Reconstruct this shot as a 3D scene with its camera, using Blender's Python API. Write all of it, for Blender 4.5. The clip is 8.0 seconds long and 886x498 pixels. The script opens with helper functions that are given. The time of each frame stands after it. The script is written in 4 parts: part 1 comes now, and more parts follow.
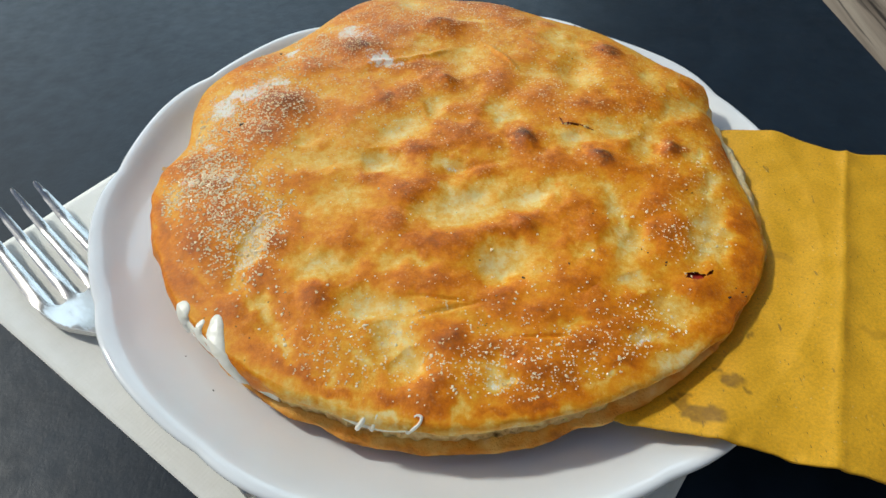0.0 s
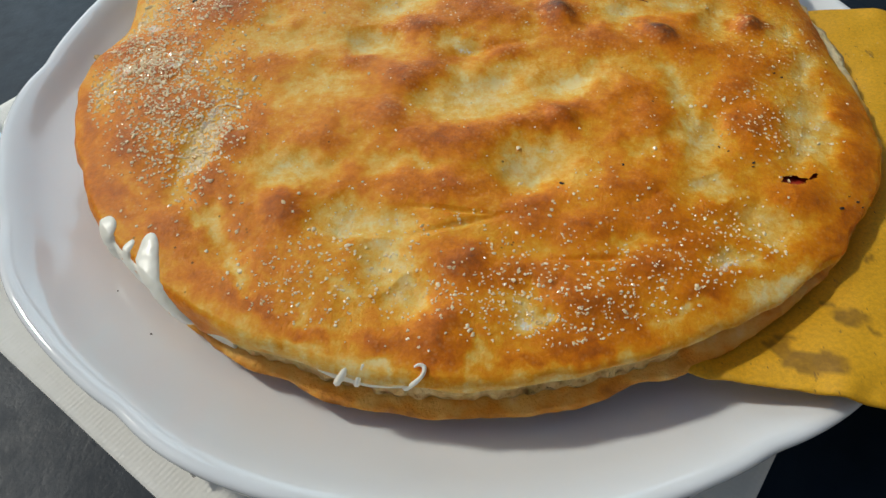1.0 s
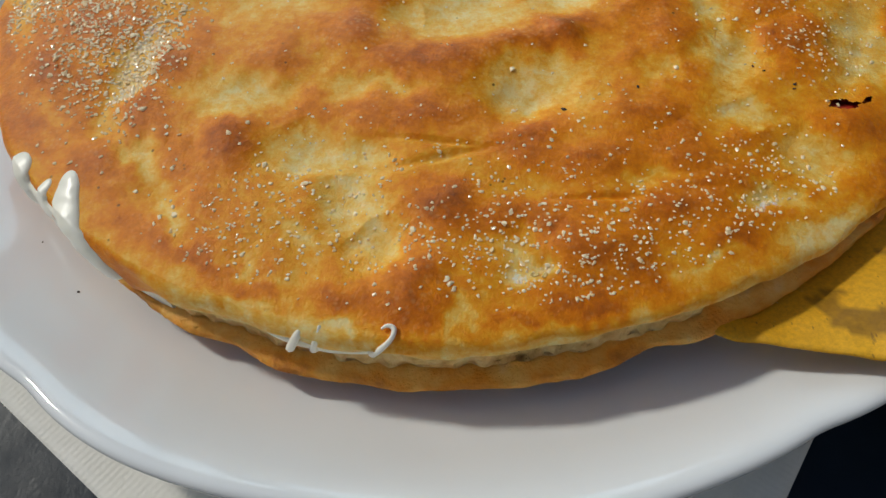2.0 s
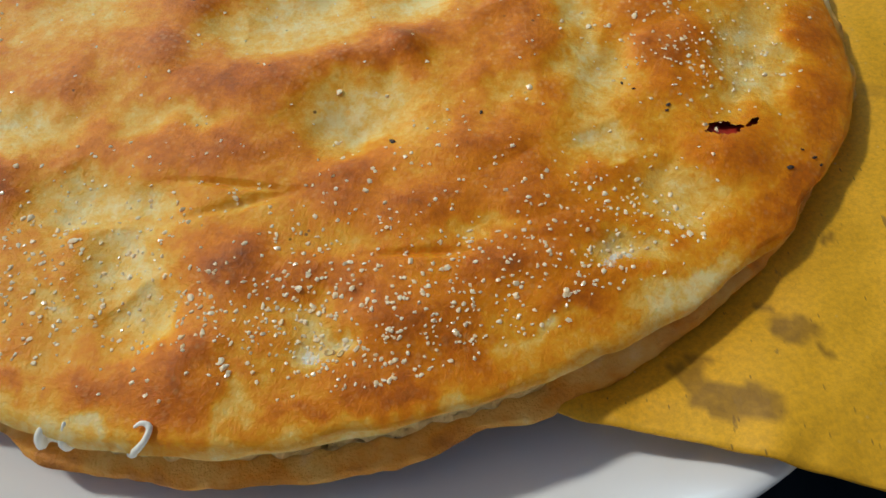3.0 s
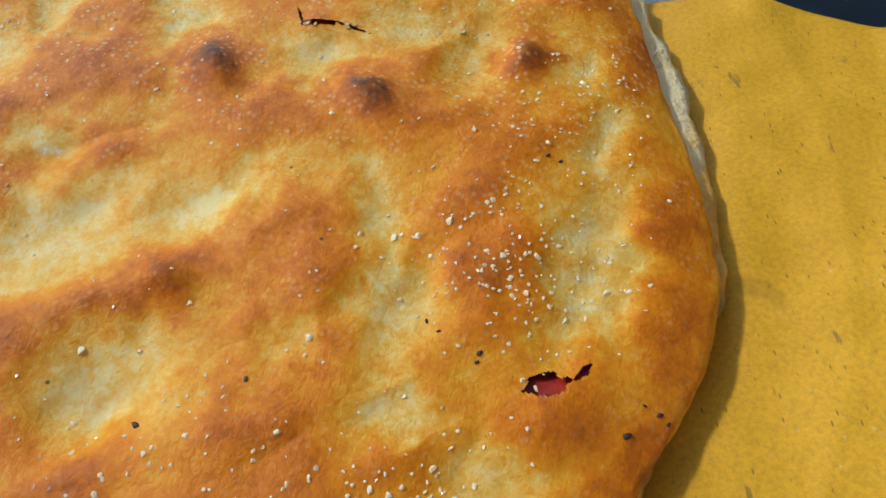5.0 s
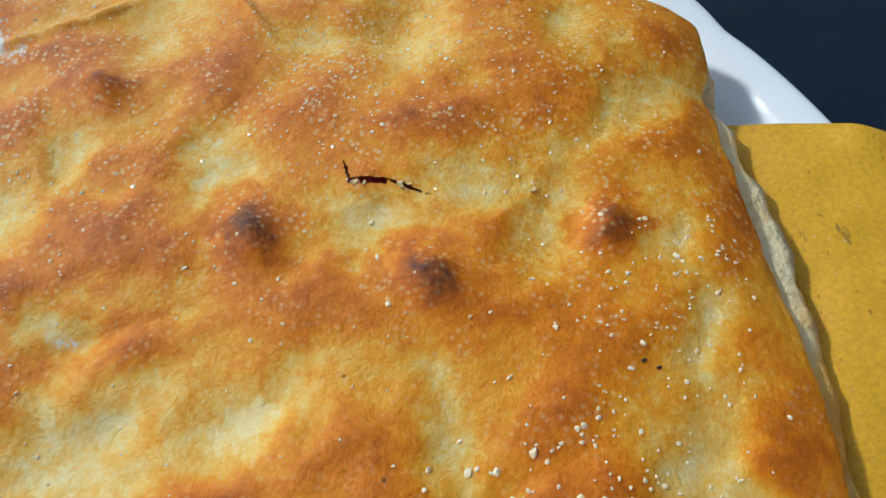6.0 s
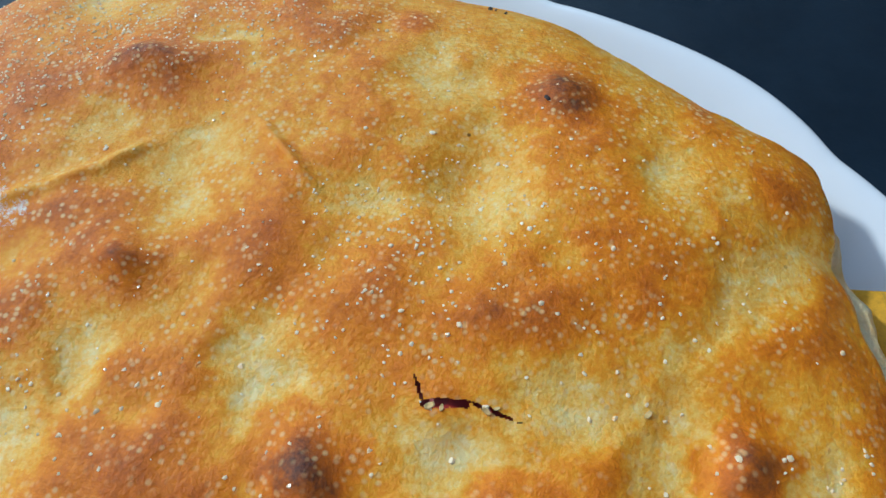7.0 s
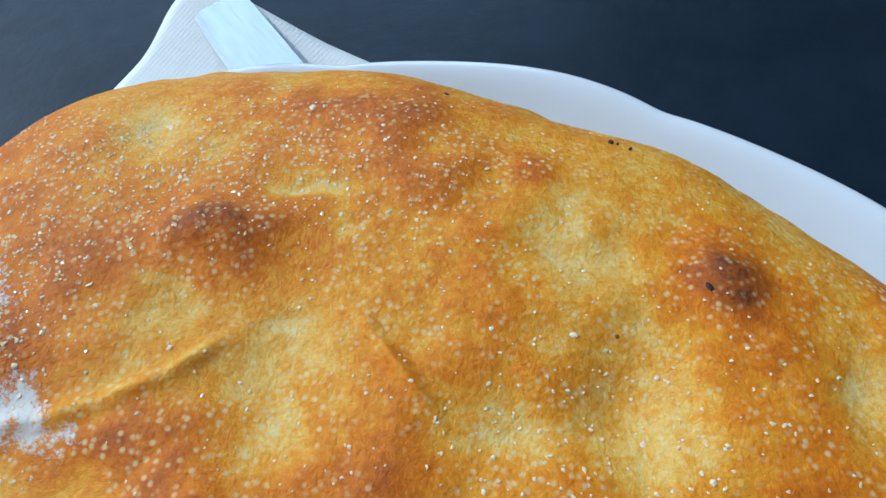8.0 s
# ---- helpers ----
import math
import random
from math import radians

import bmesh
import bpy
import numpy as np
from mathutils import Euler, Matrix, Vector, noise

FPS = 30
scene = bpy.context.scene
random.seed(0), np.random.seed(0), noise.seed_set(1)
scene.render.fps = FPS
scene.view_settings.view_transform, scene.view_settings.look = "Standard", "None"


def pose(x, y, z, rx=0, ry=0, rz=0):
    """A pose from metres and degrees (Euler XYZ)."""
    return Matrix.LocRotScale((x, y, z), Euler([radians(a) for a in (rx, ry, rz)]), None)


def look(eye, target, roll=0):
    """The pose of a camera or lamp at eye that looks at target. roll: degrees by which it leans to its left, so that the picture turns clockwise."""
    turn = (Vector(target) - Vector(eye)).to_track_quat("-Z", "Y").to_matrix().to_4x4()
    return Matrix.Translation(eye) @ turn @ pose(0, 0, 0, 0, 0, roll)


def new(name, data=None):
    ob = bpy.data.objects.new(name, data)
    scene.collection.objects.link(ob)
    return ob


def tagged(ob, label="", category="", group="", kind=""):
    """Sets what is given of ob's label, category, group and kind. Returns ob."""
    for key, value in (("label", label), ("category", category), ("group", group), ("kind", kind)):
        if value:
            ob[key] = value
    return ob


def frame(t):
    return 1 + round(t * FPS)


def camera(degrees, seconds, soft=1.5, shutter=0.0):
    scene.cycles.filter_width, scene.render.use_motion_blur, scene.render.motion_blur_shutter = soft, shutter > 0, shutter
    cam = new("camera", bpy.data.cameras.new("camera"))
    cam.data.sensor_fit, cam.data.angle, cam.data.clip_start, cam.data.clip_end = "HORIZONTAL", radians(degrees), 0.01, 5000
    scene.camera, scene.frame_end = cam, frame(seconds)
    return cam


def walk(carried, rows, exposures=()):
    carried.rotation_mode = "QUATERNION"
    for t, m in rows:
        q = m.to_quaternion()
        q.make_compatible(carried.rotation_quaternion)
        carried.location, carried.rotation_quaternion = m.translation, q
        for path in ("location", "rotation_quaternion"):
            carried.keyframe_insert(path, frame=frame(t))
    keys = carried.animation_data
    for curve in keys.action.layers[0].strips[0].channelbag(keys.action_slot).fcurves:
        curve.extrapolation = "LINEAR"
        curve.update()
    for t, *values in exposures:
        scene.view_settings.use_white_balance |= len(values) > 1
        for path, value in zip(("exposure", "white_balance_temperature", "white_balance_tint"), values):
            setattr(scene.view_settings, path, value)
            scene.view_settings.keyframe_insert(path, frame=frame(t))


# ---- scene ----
cam = camera(65.7, 8.0)
METRES, TILT = 0.325, -47.6  # length of the path, first tilt of the lens
START = pose(-0.0037, -0.2085, 0.2122, TILT)
ROWS = [
    (0.0, 0.0, 0.0, 0.0, 0.0, 0.0, -0.0),
    (0.5, -0.0019, 0.1027, -0.0313, 0.55, -1.21, 0.18),
    (1.0, -0.0005, 0.1759, -0.0488, 0.84, -3.28, 0.25),
    (2.5, 0.0471, 0.2908, -0.0624, 1.24, -7.01, 0.9),
    (3.0, 0.1161, 0.3291, -0.0373, 1.15, -7.79, 1.73),
    (3.5, 0.1721, 0.3616, -0.0116, 0.56, -8.0, 3.09),
    (4.0, 0.2131, 0.3818, 0.0117, 0.65, -8.28, 3.91),
    (4.5, 0.2303, 0.3988, 0.0423, 0.54, -8.98, 4.61),
    (6.0, 0.2061, 0.4887, 0.1734, 1.6, -9.73, 5.5),
    (6.5, 0.1888, 0.5269, 0.2212, 1.95, -10.27, 5.62),
    (7.0, 0.1745, 0.569, 0.2672, 1.76, -10.48, 5.68),
    (7.5, 0.1609, 0.6103, 0.3208, 1.38, -11.08, 5.67),
    (8.0, 0.1166, 0.6527, 0.3626, 1.15, -11.73, 5.48),
]
walk(cam, [(t, START @ pose(METRES * x, METRES * y, METRES * z, 90 + pitch, roll, yaw)) for t, x, y, z, yaw, pitch, roll in ROWS],
     [(0.0, -0.34, 6400, 4), (1.0, -0.62, 6550, 5), (2.5, -0.68, 6590, 6), (3.5, -0.40, 6180, 5), (4.5, -0.37, 6120, 5), (6.5, -0.36, 5390, 2), (8.0, -0.36, 5150, 3)])

# ---- light ----
world = bpy.data.worlds.new("sky")
scene.world = world
world.use_nodes = True
sky = world.node_tree.nodes.new("ShaderNodeTexSky")
sky.sky_type, sky.sun_disc = "NISHITA", False
SUN_TURN, SUN_HEIGHT = radians(-66), radians(43)
sky.sun_elevation, sky.sun_rotation = SUN_HEIGHT, SUN_TURN
sky.air_density, sky.dust_density = 1.1, 1.6
world.node_tree.links.new(sky.outputs[0], world.node_tree.nodes["Background"].inputs[0])
world.node_tree.nodes["Background"].inputs[1].default_value = 0.10
sun = new("sun", bpy.data.lights.new("sun", "SUN"))
sun.data.energy, sun.data.angle, sun.data.color = 2.35, radians(5), (1.0, 0.965, 0.90)
to_sun = Vector((math.sin(SUN_TURN) * math.cos(SUN_HEIGHT), math.cos(SUN_TURN) * math.cos(SUN_HEIGHT), math.sin(SUN_HEIGHT)))
sun.matrix_basis = look(to_sun * 4, (0, 0, 0))

# added fill light in an unseen opening behind the table: x from, x to, z from, z to
FILL_OPENING = (-1.05, 0.25, 0.10, 1.30)
back_fill = new("added_back_fill", bpy.data.lights.new("added_back_fill", "AREA"))
back_fill.data.shape, back_fill.data.size, back_fill.data.size_y = "RECTANGLE", FILL_OPENING[1] - FILL_OPENING[0], FILL_OPENING[3] - FILL_OPENING[2]
# bluish fill that brightens the back of the table and the sheen there
back_fill.data.energy, back_fill.data.color = 13.0, (0.70, 0.87, 1.0)
back_fill.matrix_basis = pose((FILL_OPENING[0] + FILL_OPENING[1]) / 2, 1.03, (FILL_OPENING[2] + FILL_OPENING[3]) / 2, -90)


# ---- materials ----
class Shade:
    """A node material with short calls."""

    def __init__(self, name):
        self.mat = bpy.data.materials.new(name)
        self.mat.use_nodes = True
        self.nodes, self.links = self.mat.node_tree.nodes, self.mat.node_tree.links
        self.out = self.nodes["Principled BSDF"]
        self.place = self.node("ShaderNodeTexCoord").outputs["Object"]

    def node(self, kind, **inputs):
        n = self.nodes.new(kind)
        for key, value in inputs.items():
            self.plug(n.inputs[key.replace("_", " ")], value)
        return n

    def plug(self, socket, value):
        if isinstance(value, bpy.types.NodeSocket):
            self.links.new(value, socket)
        else:
            socket.default_value = value

    def set(self, **inputs):
        for key, value in inputs.items():
            self.plug(self.out.inputs[key.replace("_", " ")], value)
        return self

    def noise(self, scale, detail=4.0, rough=0.55, stretch=None):
        at = self.place
        if stretch:
            m = self.node("ShaderNodeMapping", Vector=at)
            m.inputs["Scale"].default_value = stretch
            at = m.outputs[0]
        return self.node("ShaderNodeTexNoise", Vector=at, Scale=scale, Detail=detail, Roughness=rough).outputs[0]

    def cells(self, scale, feature="F1"):
        n = self.node("ShaderNodeTexVoronoi", Vector=self.place, Scale=scale)
        n.feature = feature
        return n

    def math(self, how, a, b=0.0, c=0.0, clamp=False):
        n = self.nodes.new("ShaderNodeMath")
        n.operation, n.use_clamp = how, clamp
        for socket, value in zip(n.inputs, (a, b, c)):
            self.plug(socket, value)
        return n.outputs[0]

    def span(self, value, low, high, to_low=0.0, to_high=1.0):
        n = self.node("ShaderNodeMapRange")
        for key, v in (("Value", value), ("From Min", low), ("From Max", high), ("To Min", to_low), ("To Max", to_high)):
            self.plug(n.inputs[key], v)
        return n.outputs[0]

    def ramp(self, value, stops):
        n = self.node("ShaderNodeValToRGB", Fac=value)
        e = n.color_ramp.elements
        while len(e) < len(stops):
            e.new(0.5)
        for el, (at, colour) in zip(e, stops):
            el.position, el.color = at, (*colour, 1)
        return n.outputs[0]

    def mix(self, fac, a, b, how="MIX"):
        n = self.nodes.new("ShaderNodeMix")
        n.data_type, n.blend_type = "RGBA", how
        for socket, value in ((n.inputs[0], fac), (n.inputs[6], a), (n.inputs[7], b)):
            self.plug(socket, (*value, 1) if isinstance(value, tuple) else value)
        return n.outputs[2]

    def value(self, name):
        n = self.node("ShaderNodeAttribute")
        n.attribute_name = name
        return n.outputs["Fac"]

    def bump(self, *layers):
        """layers of (height, distance in metres)."""
        last = None
        for height, distance in layers:
            n = self.node("ShaderNodeBump", Height=height, Distance=distance, Strength=1.0)
            if last is not None:
                self.links.new(last, n.inputs["Normal"])
            last = n.outputs[0]
        self.links.new(last, self.out.inputs["Normal"])
        return self


def crust_material():
    s = Shade("baked_crust")
    brown, flour, grain = s.value("browning"), s.value("flour"), s.value("grain")
    wide, mid, fine = s.noise(90, 5), s.noise(360, 5, 0.65), s.noise(1300, 4, 0.7)
    b = s.math("ADD", brown, s.math("MULTIPLY", s.math("SUBTRACT", wide, 0.5), 0.30))
    b = s.math("ADD", b, s.math("MULTIPLY", s.math("SUBTRACT", mid, 0.5), 0.48))
    b = s.math("ADD", b, s.math("MULTIPLY", s.math("SUBTRACT", fine, 0.5), s.span(grain, 0.0, 1.0, 0.26, 0.42)), clamp=True)
    colour = s.ramp(b, [(0.0, (0.98, 0.74, 0.32)), (0.13, (0.97, 0.57, 0.11)), (0.27, (0.92, 0.39, 0.018)), (0.43, (0.83, 0.255, 0.004)), (0.62, (0.62, 0.155, 0.004)),
                        (0.78, (0.41, 0.105, 0.010)), (0.91, (0.19, 0.06, 0.022)), (1.0, (0.09, 0.034, 0.022))])
    # crumbs of pale flour and half-molten crystals between the loose ones
    grains = s.cells(760)
    speck = s.math("MULTIPLY", s.span(grains.outputs["Distance"], 0.42, 0.18), s.span(s.noise(160, 3), 0.40, 0.60), clamp=True)
    colour = s.mix(s.math("MULTIPLY", speck, s.span(grain, 0.0, 1.0, 0.12, 0.80)), colour, (0.95, 0.68, 0.30))
    rough_edge = s.math("ADD", s.math("MULTIPLY", s.math("SUBTRACT", mid, 0.5), 1.3), s.math("MULTIPLY", s.math("SUBTRACT", fine, 0.5), 1.6))
    dust = s.math("MULTIPLY", s.span(s.math("ADD", flour, rough_edge), 0.32, 0.66), s.span(flour, 0.03, 0.12), clamp=True)
    colour = s.mix(s.math("MULTIPLY", dust, 0.92), colour, (0.95, 0.90, 0.81))
    # the odd toasted speck
    soot = s.cells(210)
    some = s.math("MULTIPLY", s.span(soot.outputs["Distance"], 0.085, 0.05), s.span(s.noise(40, 2), 0.56, 0.62), clamp=True)
    colour = s.mix(s.math("MULTIPLY", some, 0.8), colour, (0.10, 0.04, 0.015))
    s.set(Base_Color=colour, Roughness=s.span(s.math("ADD", mid, flour), 0.3, 0.9, 0.34, 0.55), Specular_IOR_Level=0.22, Subsurface_Weight=0.28, Subsurface_Scale=0.003)
    s.out.inputs["Subsurface Radius"].default_value = (1.0, 0.55, 0.22)
    skin = s.noise(700, 5, 0.62)
    return s.bump((s.noise(170, 3, 0.5), 0.00014), (s.math("MULTIPLY", skin, s.span(grain, 0.0, 1.0, 0.5, 1.0)), 0.00042), (fine, 0.00020)).mat


def crumb_material():
    s = Shade("pale_crumb")
    pores = s.cells(520).outputs["Distance"]
    colour = s.ramp(s.noise(260, 5), [(0.3, (0.62, 0.34, 0.09)), (0.5, (0.82, 0.55, 0.22)), (0.75, (0.90, 0.70, 0.36))])
    s.set(Base_Color=colour, Roughness=0.75, Subsurface_Weight=0.1, Subsurface_Scale=0.004)
    return s.bump((pores, 0.0009), (s.noise(900), 0.0005)).mat


def base_crust_material():
    s = Shade("browned_underside")
    b = s.math("ADD", s.value("browning"), s.math("MULTIPLY", s.math("SUBTRACT", s.noise(200, 5), 0.5), 0.8), clamp=True)
    colour = s.ramp(b, [(0.0, (0.92, 0.74, 0.42)), (0.3, (0.88, 0.52, 0.12)), (0.55, (0.82, 0.33, 0.025)), (0.8, (0.45, 0.15, 0.015)), (1.0, (0.14, 0.045, 0.01))])
    s.set(Base_Color=colour, Roughness=0.55, Subsurface_Weight=0.06, Subsurface_Scale=0.004)
    return s.bump((s.noise(300, 5), 0.0010), (s.noise(1300), 0.0004)).mat


def simple(name, colour, rough, spread=0.12, scale=60.0, bump=0.0002, bump_scale=400.0, **more):
    s = Shade(name)
    low, high = tuple(c * (1 - spread) for c in colour), tuple(min(1, c * (1 + spread)) for c in colour)
    s.set(Base_Color=s.ramp(s.noise(scale), [(0.3, low), (0.7, high)]), Roughness=s.span(s.noise(scale * 4), 0.3, 0.7, rough * 0.88, rough * 1.12), **more)
    return s.bump((s.noise(bump_scale), bump)).mat


def mat_material():
    s = Shade("slate_grey_placemat")
    grain = s.noise(900, 4, 0.7)
    specks = s.span(s.cells(150).outputs["Distance"], 0.06, 0.03)
    some = s.math("MULTIPLY", specks, s.span(s.noise(25), 0.60, 0.72), clamp=True)
    colour = s.ramp(s.noise(45, 6, 0.65), [(0.3, (0.006, 0.013, 0.023)), (0.7, (0.011, 0.022, 0.037))])
    colour = s.mix(s.math("MULTIPLY", some, 0.5), colour, (0.30, 0.30, 0.29))
    s.set(Base_Color=colour, Roughness=s.span(s.noise(120, 5), 0.3, 0.7, 0.36, 0.50), Specular_IOR_Level=0.24)
    return s.bump((grain, 0.00007), (s.noise(260), 0.00012)).mat


def wood_material():
    s = Shade("grey_oak_tabletop")
    grain = s.noise(55, 6, 0.65, (1.0, 0.06, 1.0))
    lines = s.noise(150, 4, 0.6, (1.0, 0.035, 1.0))
    colour = s.ramp(grain, [(0.35, (0.16, 0.12, 0.085)), (0.5, (0.30, 0.235, 0.175)), (0.65, (0.42, 0.34, 0.255))])
    colour = s.mix(s.span(lines, 0.50, 0.40), colour, (0.035, 0.024, 0.018))
    s.set(Base_Color=colour, Roughness=0.55)
    return s.bump((lines, 0.0006), (grain, 0.0004)).mat


def napkin_material():
    s = Shade("embossed_paper_napkin")
    wave = s.node("ShaderNodeTexWave", Vector=s.place, Scale=230.0, Distortion=0.6, Detail=1.0)
    wave.bands_direction = "X"
    dots = s.node("ShaderNodeTexWave", Vector=s.place, Scale=230.0, Distortion=0.4)
    dots.bands_direction = "Y"
    relief = s.math("ADD", wave.outputs["Fac"], s.math("MULTIPLY", dots.outputs["Fac"], 0.6))
    s.set(Base_Color=s.ramp(s.noise(120), [(0.3, (0.88, 0.86, 0.79)), (0.7, (0.93, 0.91, 0.85))]), Roughness=0.9)
    return s.bump((relief, 0.00005), (s.noise(1500), 0.0001)).mat


def paper_material():
    s = Shade("yellow_straw_paper")
    fibre = s.noise(420, 4, 0.6, (1.0, 0.25, 1.0))
    base = s.ramp(s.noise(35, 5), [(0.3, (0.74, 0.375, 0.012)), (0.7, (0.86, 0.45, 0.020))])
    base = s.mix(s.span(fibre, 0.34, 0.28), base, (0.36, 0.19, 0.03))
    fleck = s.node("ShaderNodeMapping", Vector=s.place)
    fleck.inputs["Rotation"].default_value = (0, 0, 0.7)
    fleck.inputs["Scale"].default_value = (1.0, 0.28, 1.0)
    cell = s.node("ShaderNodeTexVoronoi", Vector=fleck.outputs[0], Scale=820.0)
    dark = s.math("MULTIPLY", s.span(cell.outputs["Distance"], 0.15, 0.08), s.span(s.noise(90), 0.42, 0.54), clamp=True)
    base = s.mix(s.math("MULTIPLY", dark, 0.75), base, (0.10, 0.05, 0.02))
    light = s.math("MULTIPLY", s.span(s.cells(430).outputs["Distance"], 0.14, 0.06), s.span(s.noise(60), 0.50, 0.64), clamp=True)
    base = s.mix(s.math("MULTIPLY", light, 0.5), base, (0.80, 0.70, 0.40))
    base = s.mix(s.span(s.noise(1100, 4, 0.75), 0.38, 0.66, 0.0, 0.45), base, (0.40, 0.21, 0.015))
    wet = s.math("MULTIPLY", s.value("oil"), s.span(s.noise(500, 3), 0.3, 0.6, 0.75, 1.0), clamp=True)
    base = s.mix(wet, base, (0.16, 0.075, 0.010))
    s.set(Base_Color=base, Roughness=s.span(wet, 0.0, 1.0, 0.62, 0.40), Specular_IOR_Level=0.3)
    return s.bump((s.noise(220, 5), 0.00035), (fibre, 0.00012)).mat


def porcelain_material():
    s = Shade("white_glazed_porcelain")
    s.set(Base_Color=s.ramp(s.noise(25), [(0.3, (0.85, 0.865, 0.875)), (0.7, (0.88, 0.895, 0.90))]), Roughness=s.span(s.noise(60), 0.3, 0.7, 0.05, 0.09), Coat_Weight=0.3, Coat_Roughness=0.05)
    return s.bump((s.noise(35, 2), 0.0009)).mat


def steel_material(name, shine):
    s = Shade(name)
    scratch = s.noise(900, 3, 0.6, (1.0, 0.08, 1.0))
    s.set(Base_Color=(shine, shine * 0.99, shine * 0.98, 1), Metallic=1.0, Roughness=s.span(scratch, 0.3, 0.7, 0.16, 0.28))
    return s.bump((scratch, 0.00003)).mat


def sugar_material():
    """Opaque grains; their warm tint paints in the light that clear sugar lets through."""
    s = Shade("warm_tinted_sugar")
    s.set(Base_Color=s.ramp(s.noise(900, 2), [(0.35, (1.0, 0.71, 0.37)), (0.65, (1.0, 0.86, 0.58))]), Roughness=0.20, Specular_IOR_Level=0.5)
    return s.mat


CRUST, CRUMB, BASE = crust_material(), crumb_material(), base_crust_material()
CHEESE = simple("melted_cream_cheese", (0.98, 0.93, 0.80), 0.34, 0.03, 90, 0.0001, 150, Subsurface_Weight=0.25, Subsurface_Scale=0.0015)
CHEESE.node_tree.nodes["Principled BSDF"].inputs["Subsurface Radius"].default_value = (1.0, 0.95, 0.85)
HAM = simple("dark_red_cured_filling", (0.45, 0.035, 0.020), 0.35, 0.4, 300)
MAT, WOOD, NAPKIN, PAPER = mat_material(), wood_material(), napkin_material(), paper_material()
PORCELAIN, SUGAR = porcelain_material(), sugar_material()
# the knife's copy is darker, to dim its reflection of the fill light
STEEL, KNIFE_STEEL = steel_material("polished_steel", 0.48), steel_material("knife_steel", 0.42)
CHAR = simple("charred_fleck", (0.03, 0.015, 0.01), 0.6, 0.3)
STONE = simple("pale_paving", (0.33, 0.31, 0.28), 0.8, 0.2, 3, 0.002, 40)
STUCCO = simple("beige_render", (0.55, 0.52, 0.47), 0.9, 0.15, 4, 0.002, 60)


# ---- building helpers ----
def part(name, verts, faces, material, parent=None, label="", smooth=True):
    me = bpy.data.meshes.new(name)
    me.from_pydata([tuple(v) for v in verts], [], [tuple(f) for f in faces])
    me.materials.append(material)
    if smooth:
        me.polygons.foreach_set("use_smooth", [True] * len(me.polygons))
    me.update()
    ob = new(name, me)
    ob.parent = parent
    return tagged(ob, label)


def from_bm(name, bm, material, parent=None, label="", smooth=True):
    me = bpy.data.meshes.new(name)
    bm.to_mesh(me)
    bm.free()
    me.materials.append(material)
    me.polygons.foreach_set("use_smooth", [smooth] * len(me.polygons))
    ob = new(name, me)
    ob.parent = parent
    return tagged(ob, label)


def thing(name, label, category, at=None, group="", kind=""):
    ob = new(name)
    ob.empty_display_size = 0.02
    ob.matrix_basis = at or Matrix()
    return tagged(ob, label, category, group, kind)


def grid_faces(rows, cols, around=False):
    """Quads of a lattice of rows x cols points; around: each row is a ring."""
    r, c = np.meshgrid(np.arange(rows - 1), np.arange(cols if around else cols - 1), indexing="ij")
    d = (c + 1) % cols
    return np.stack([r * cols + c, r * cols + d, (r + 1) * cols + d, (r + 1) * cols + c], -1).reshape(-1, 4)


def box(bm, size, at, bevel=0.0):
    made = bmesh.ops.create_cube(bm, size=1.0, matrix=Matrix.Translation(at) @ Matrix.Diagonal((*size, 1)))
    if bevel:
        edges = {e for v in made["verts"] for e in v.link_edges}
        bmesh.ops.bevel(bm, geom=list(edges), offset=bevel, segments=3, affect="EDGES", profile=0.6)


class Waves:
    """Smooth noise in the plane: a sum of random waves near one wavelength, about -1 to 1."""

    def __init__(self, seed, length, count=26):
        g = np.random.default_rng(seed)
        angle, scale = g.uniform(0, 2 * np.pi, count), g.uniform(0.6, 1.7, count)
        self.k = 2 * np.pi / length * scale[:, None] * np.stack([np.cos(angle), np.sin(angle)], -1)
        self.phase = g.uniform(0, 2 * np.pi, count)

    def __call__(self, x, y):
        total = np.zeros(np.shape(x))
        for (kx, ky), p in zip(self.k, self.phase):
            total += np.sin(kx * x + ky * y + p)
        return total / math.sqrt(len(self.phase) * 1.2)


def sweep(path, radii, sides=12, flat=1.0, up=(0, 0, 1)):
    """Points and faces of a rounded tube along a path, its section flattened along up."""
    path, rings = [Vector(p) for p in path], []
    for i, p in enumerate(path):
        ahead = (path[min(i + 1, len(path) - 1)] - path[max(i - 1, 0)]).normalized()
        side = ahead.cross(Vector(up)).normalized()
        over = side.cross(ahead)
        w = radii[i] if isinstance(radii[i], tuple) else (radii[i], radii[i] * flat)
        rings += [p + side * w[0] * math.cos(a) + over * w[1] * math.sin(a) for a in np.linspace(0, 2 * np.pi, sides, endpoint=False)]
    faces = [tuple(int(v) for v in f) for f in grid_faces(len(path), sides, True)]
    n = len(path) * sides
    return rings, faces + [tuple(range(sides))[::-1], tuple(range(n - sides, n))]


def smooth_line(points, steps):
    """Catmull-Rom through points."""
    p = np.array([points[0], *points, points[-1]], float)
    out = []
    for i in range(1, len(p) - 2):
        for t in np.linspace(0, 1, steps, endpoint=False):
            a, b, c, d = p[i - 1 : i + 3]
            out.append(0.5 * (2 * b + (c - a) * t + (2 * a - 5 * b + 4 * c - d) * t**2 + (3 * b - a - 3 * c + d) * t**3))
    return out + [p[-2]]


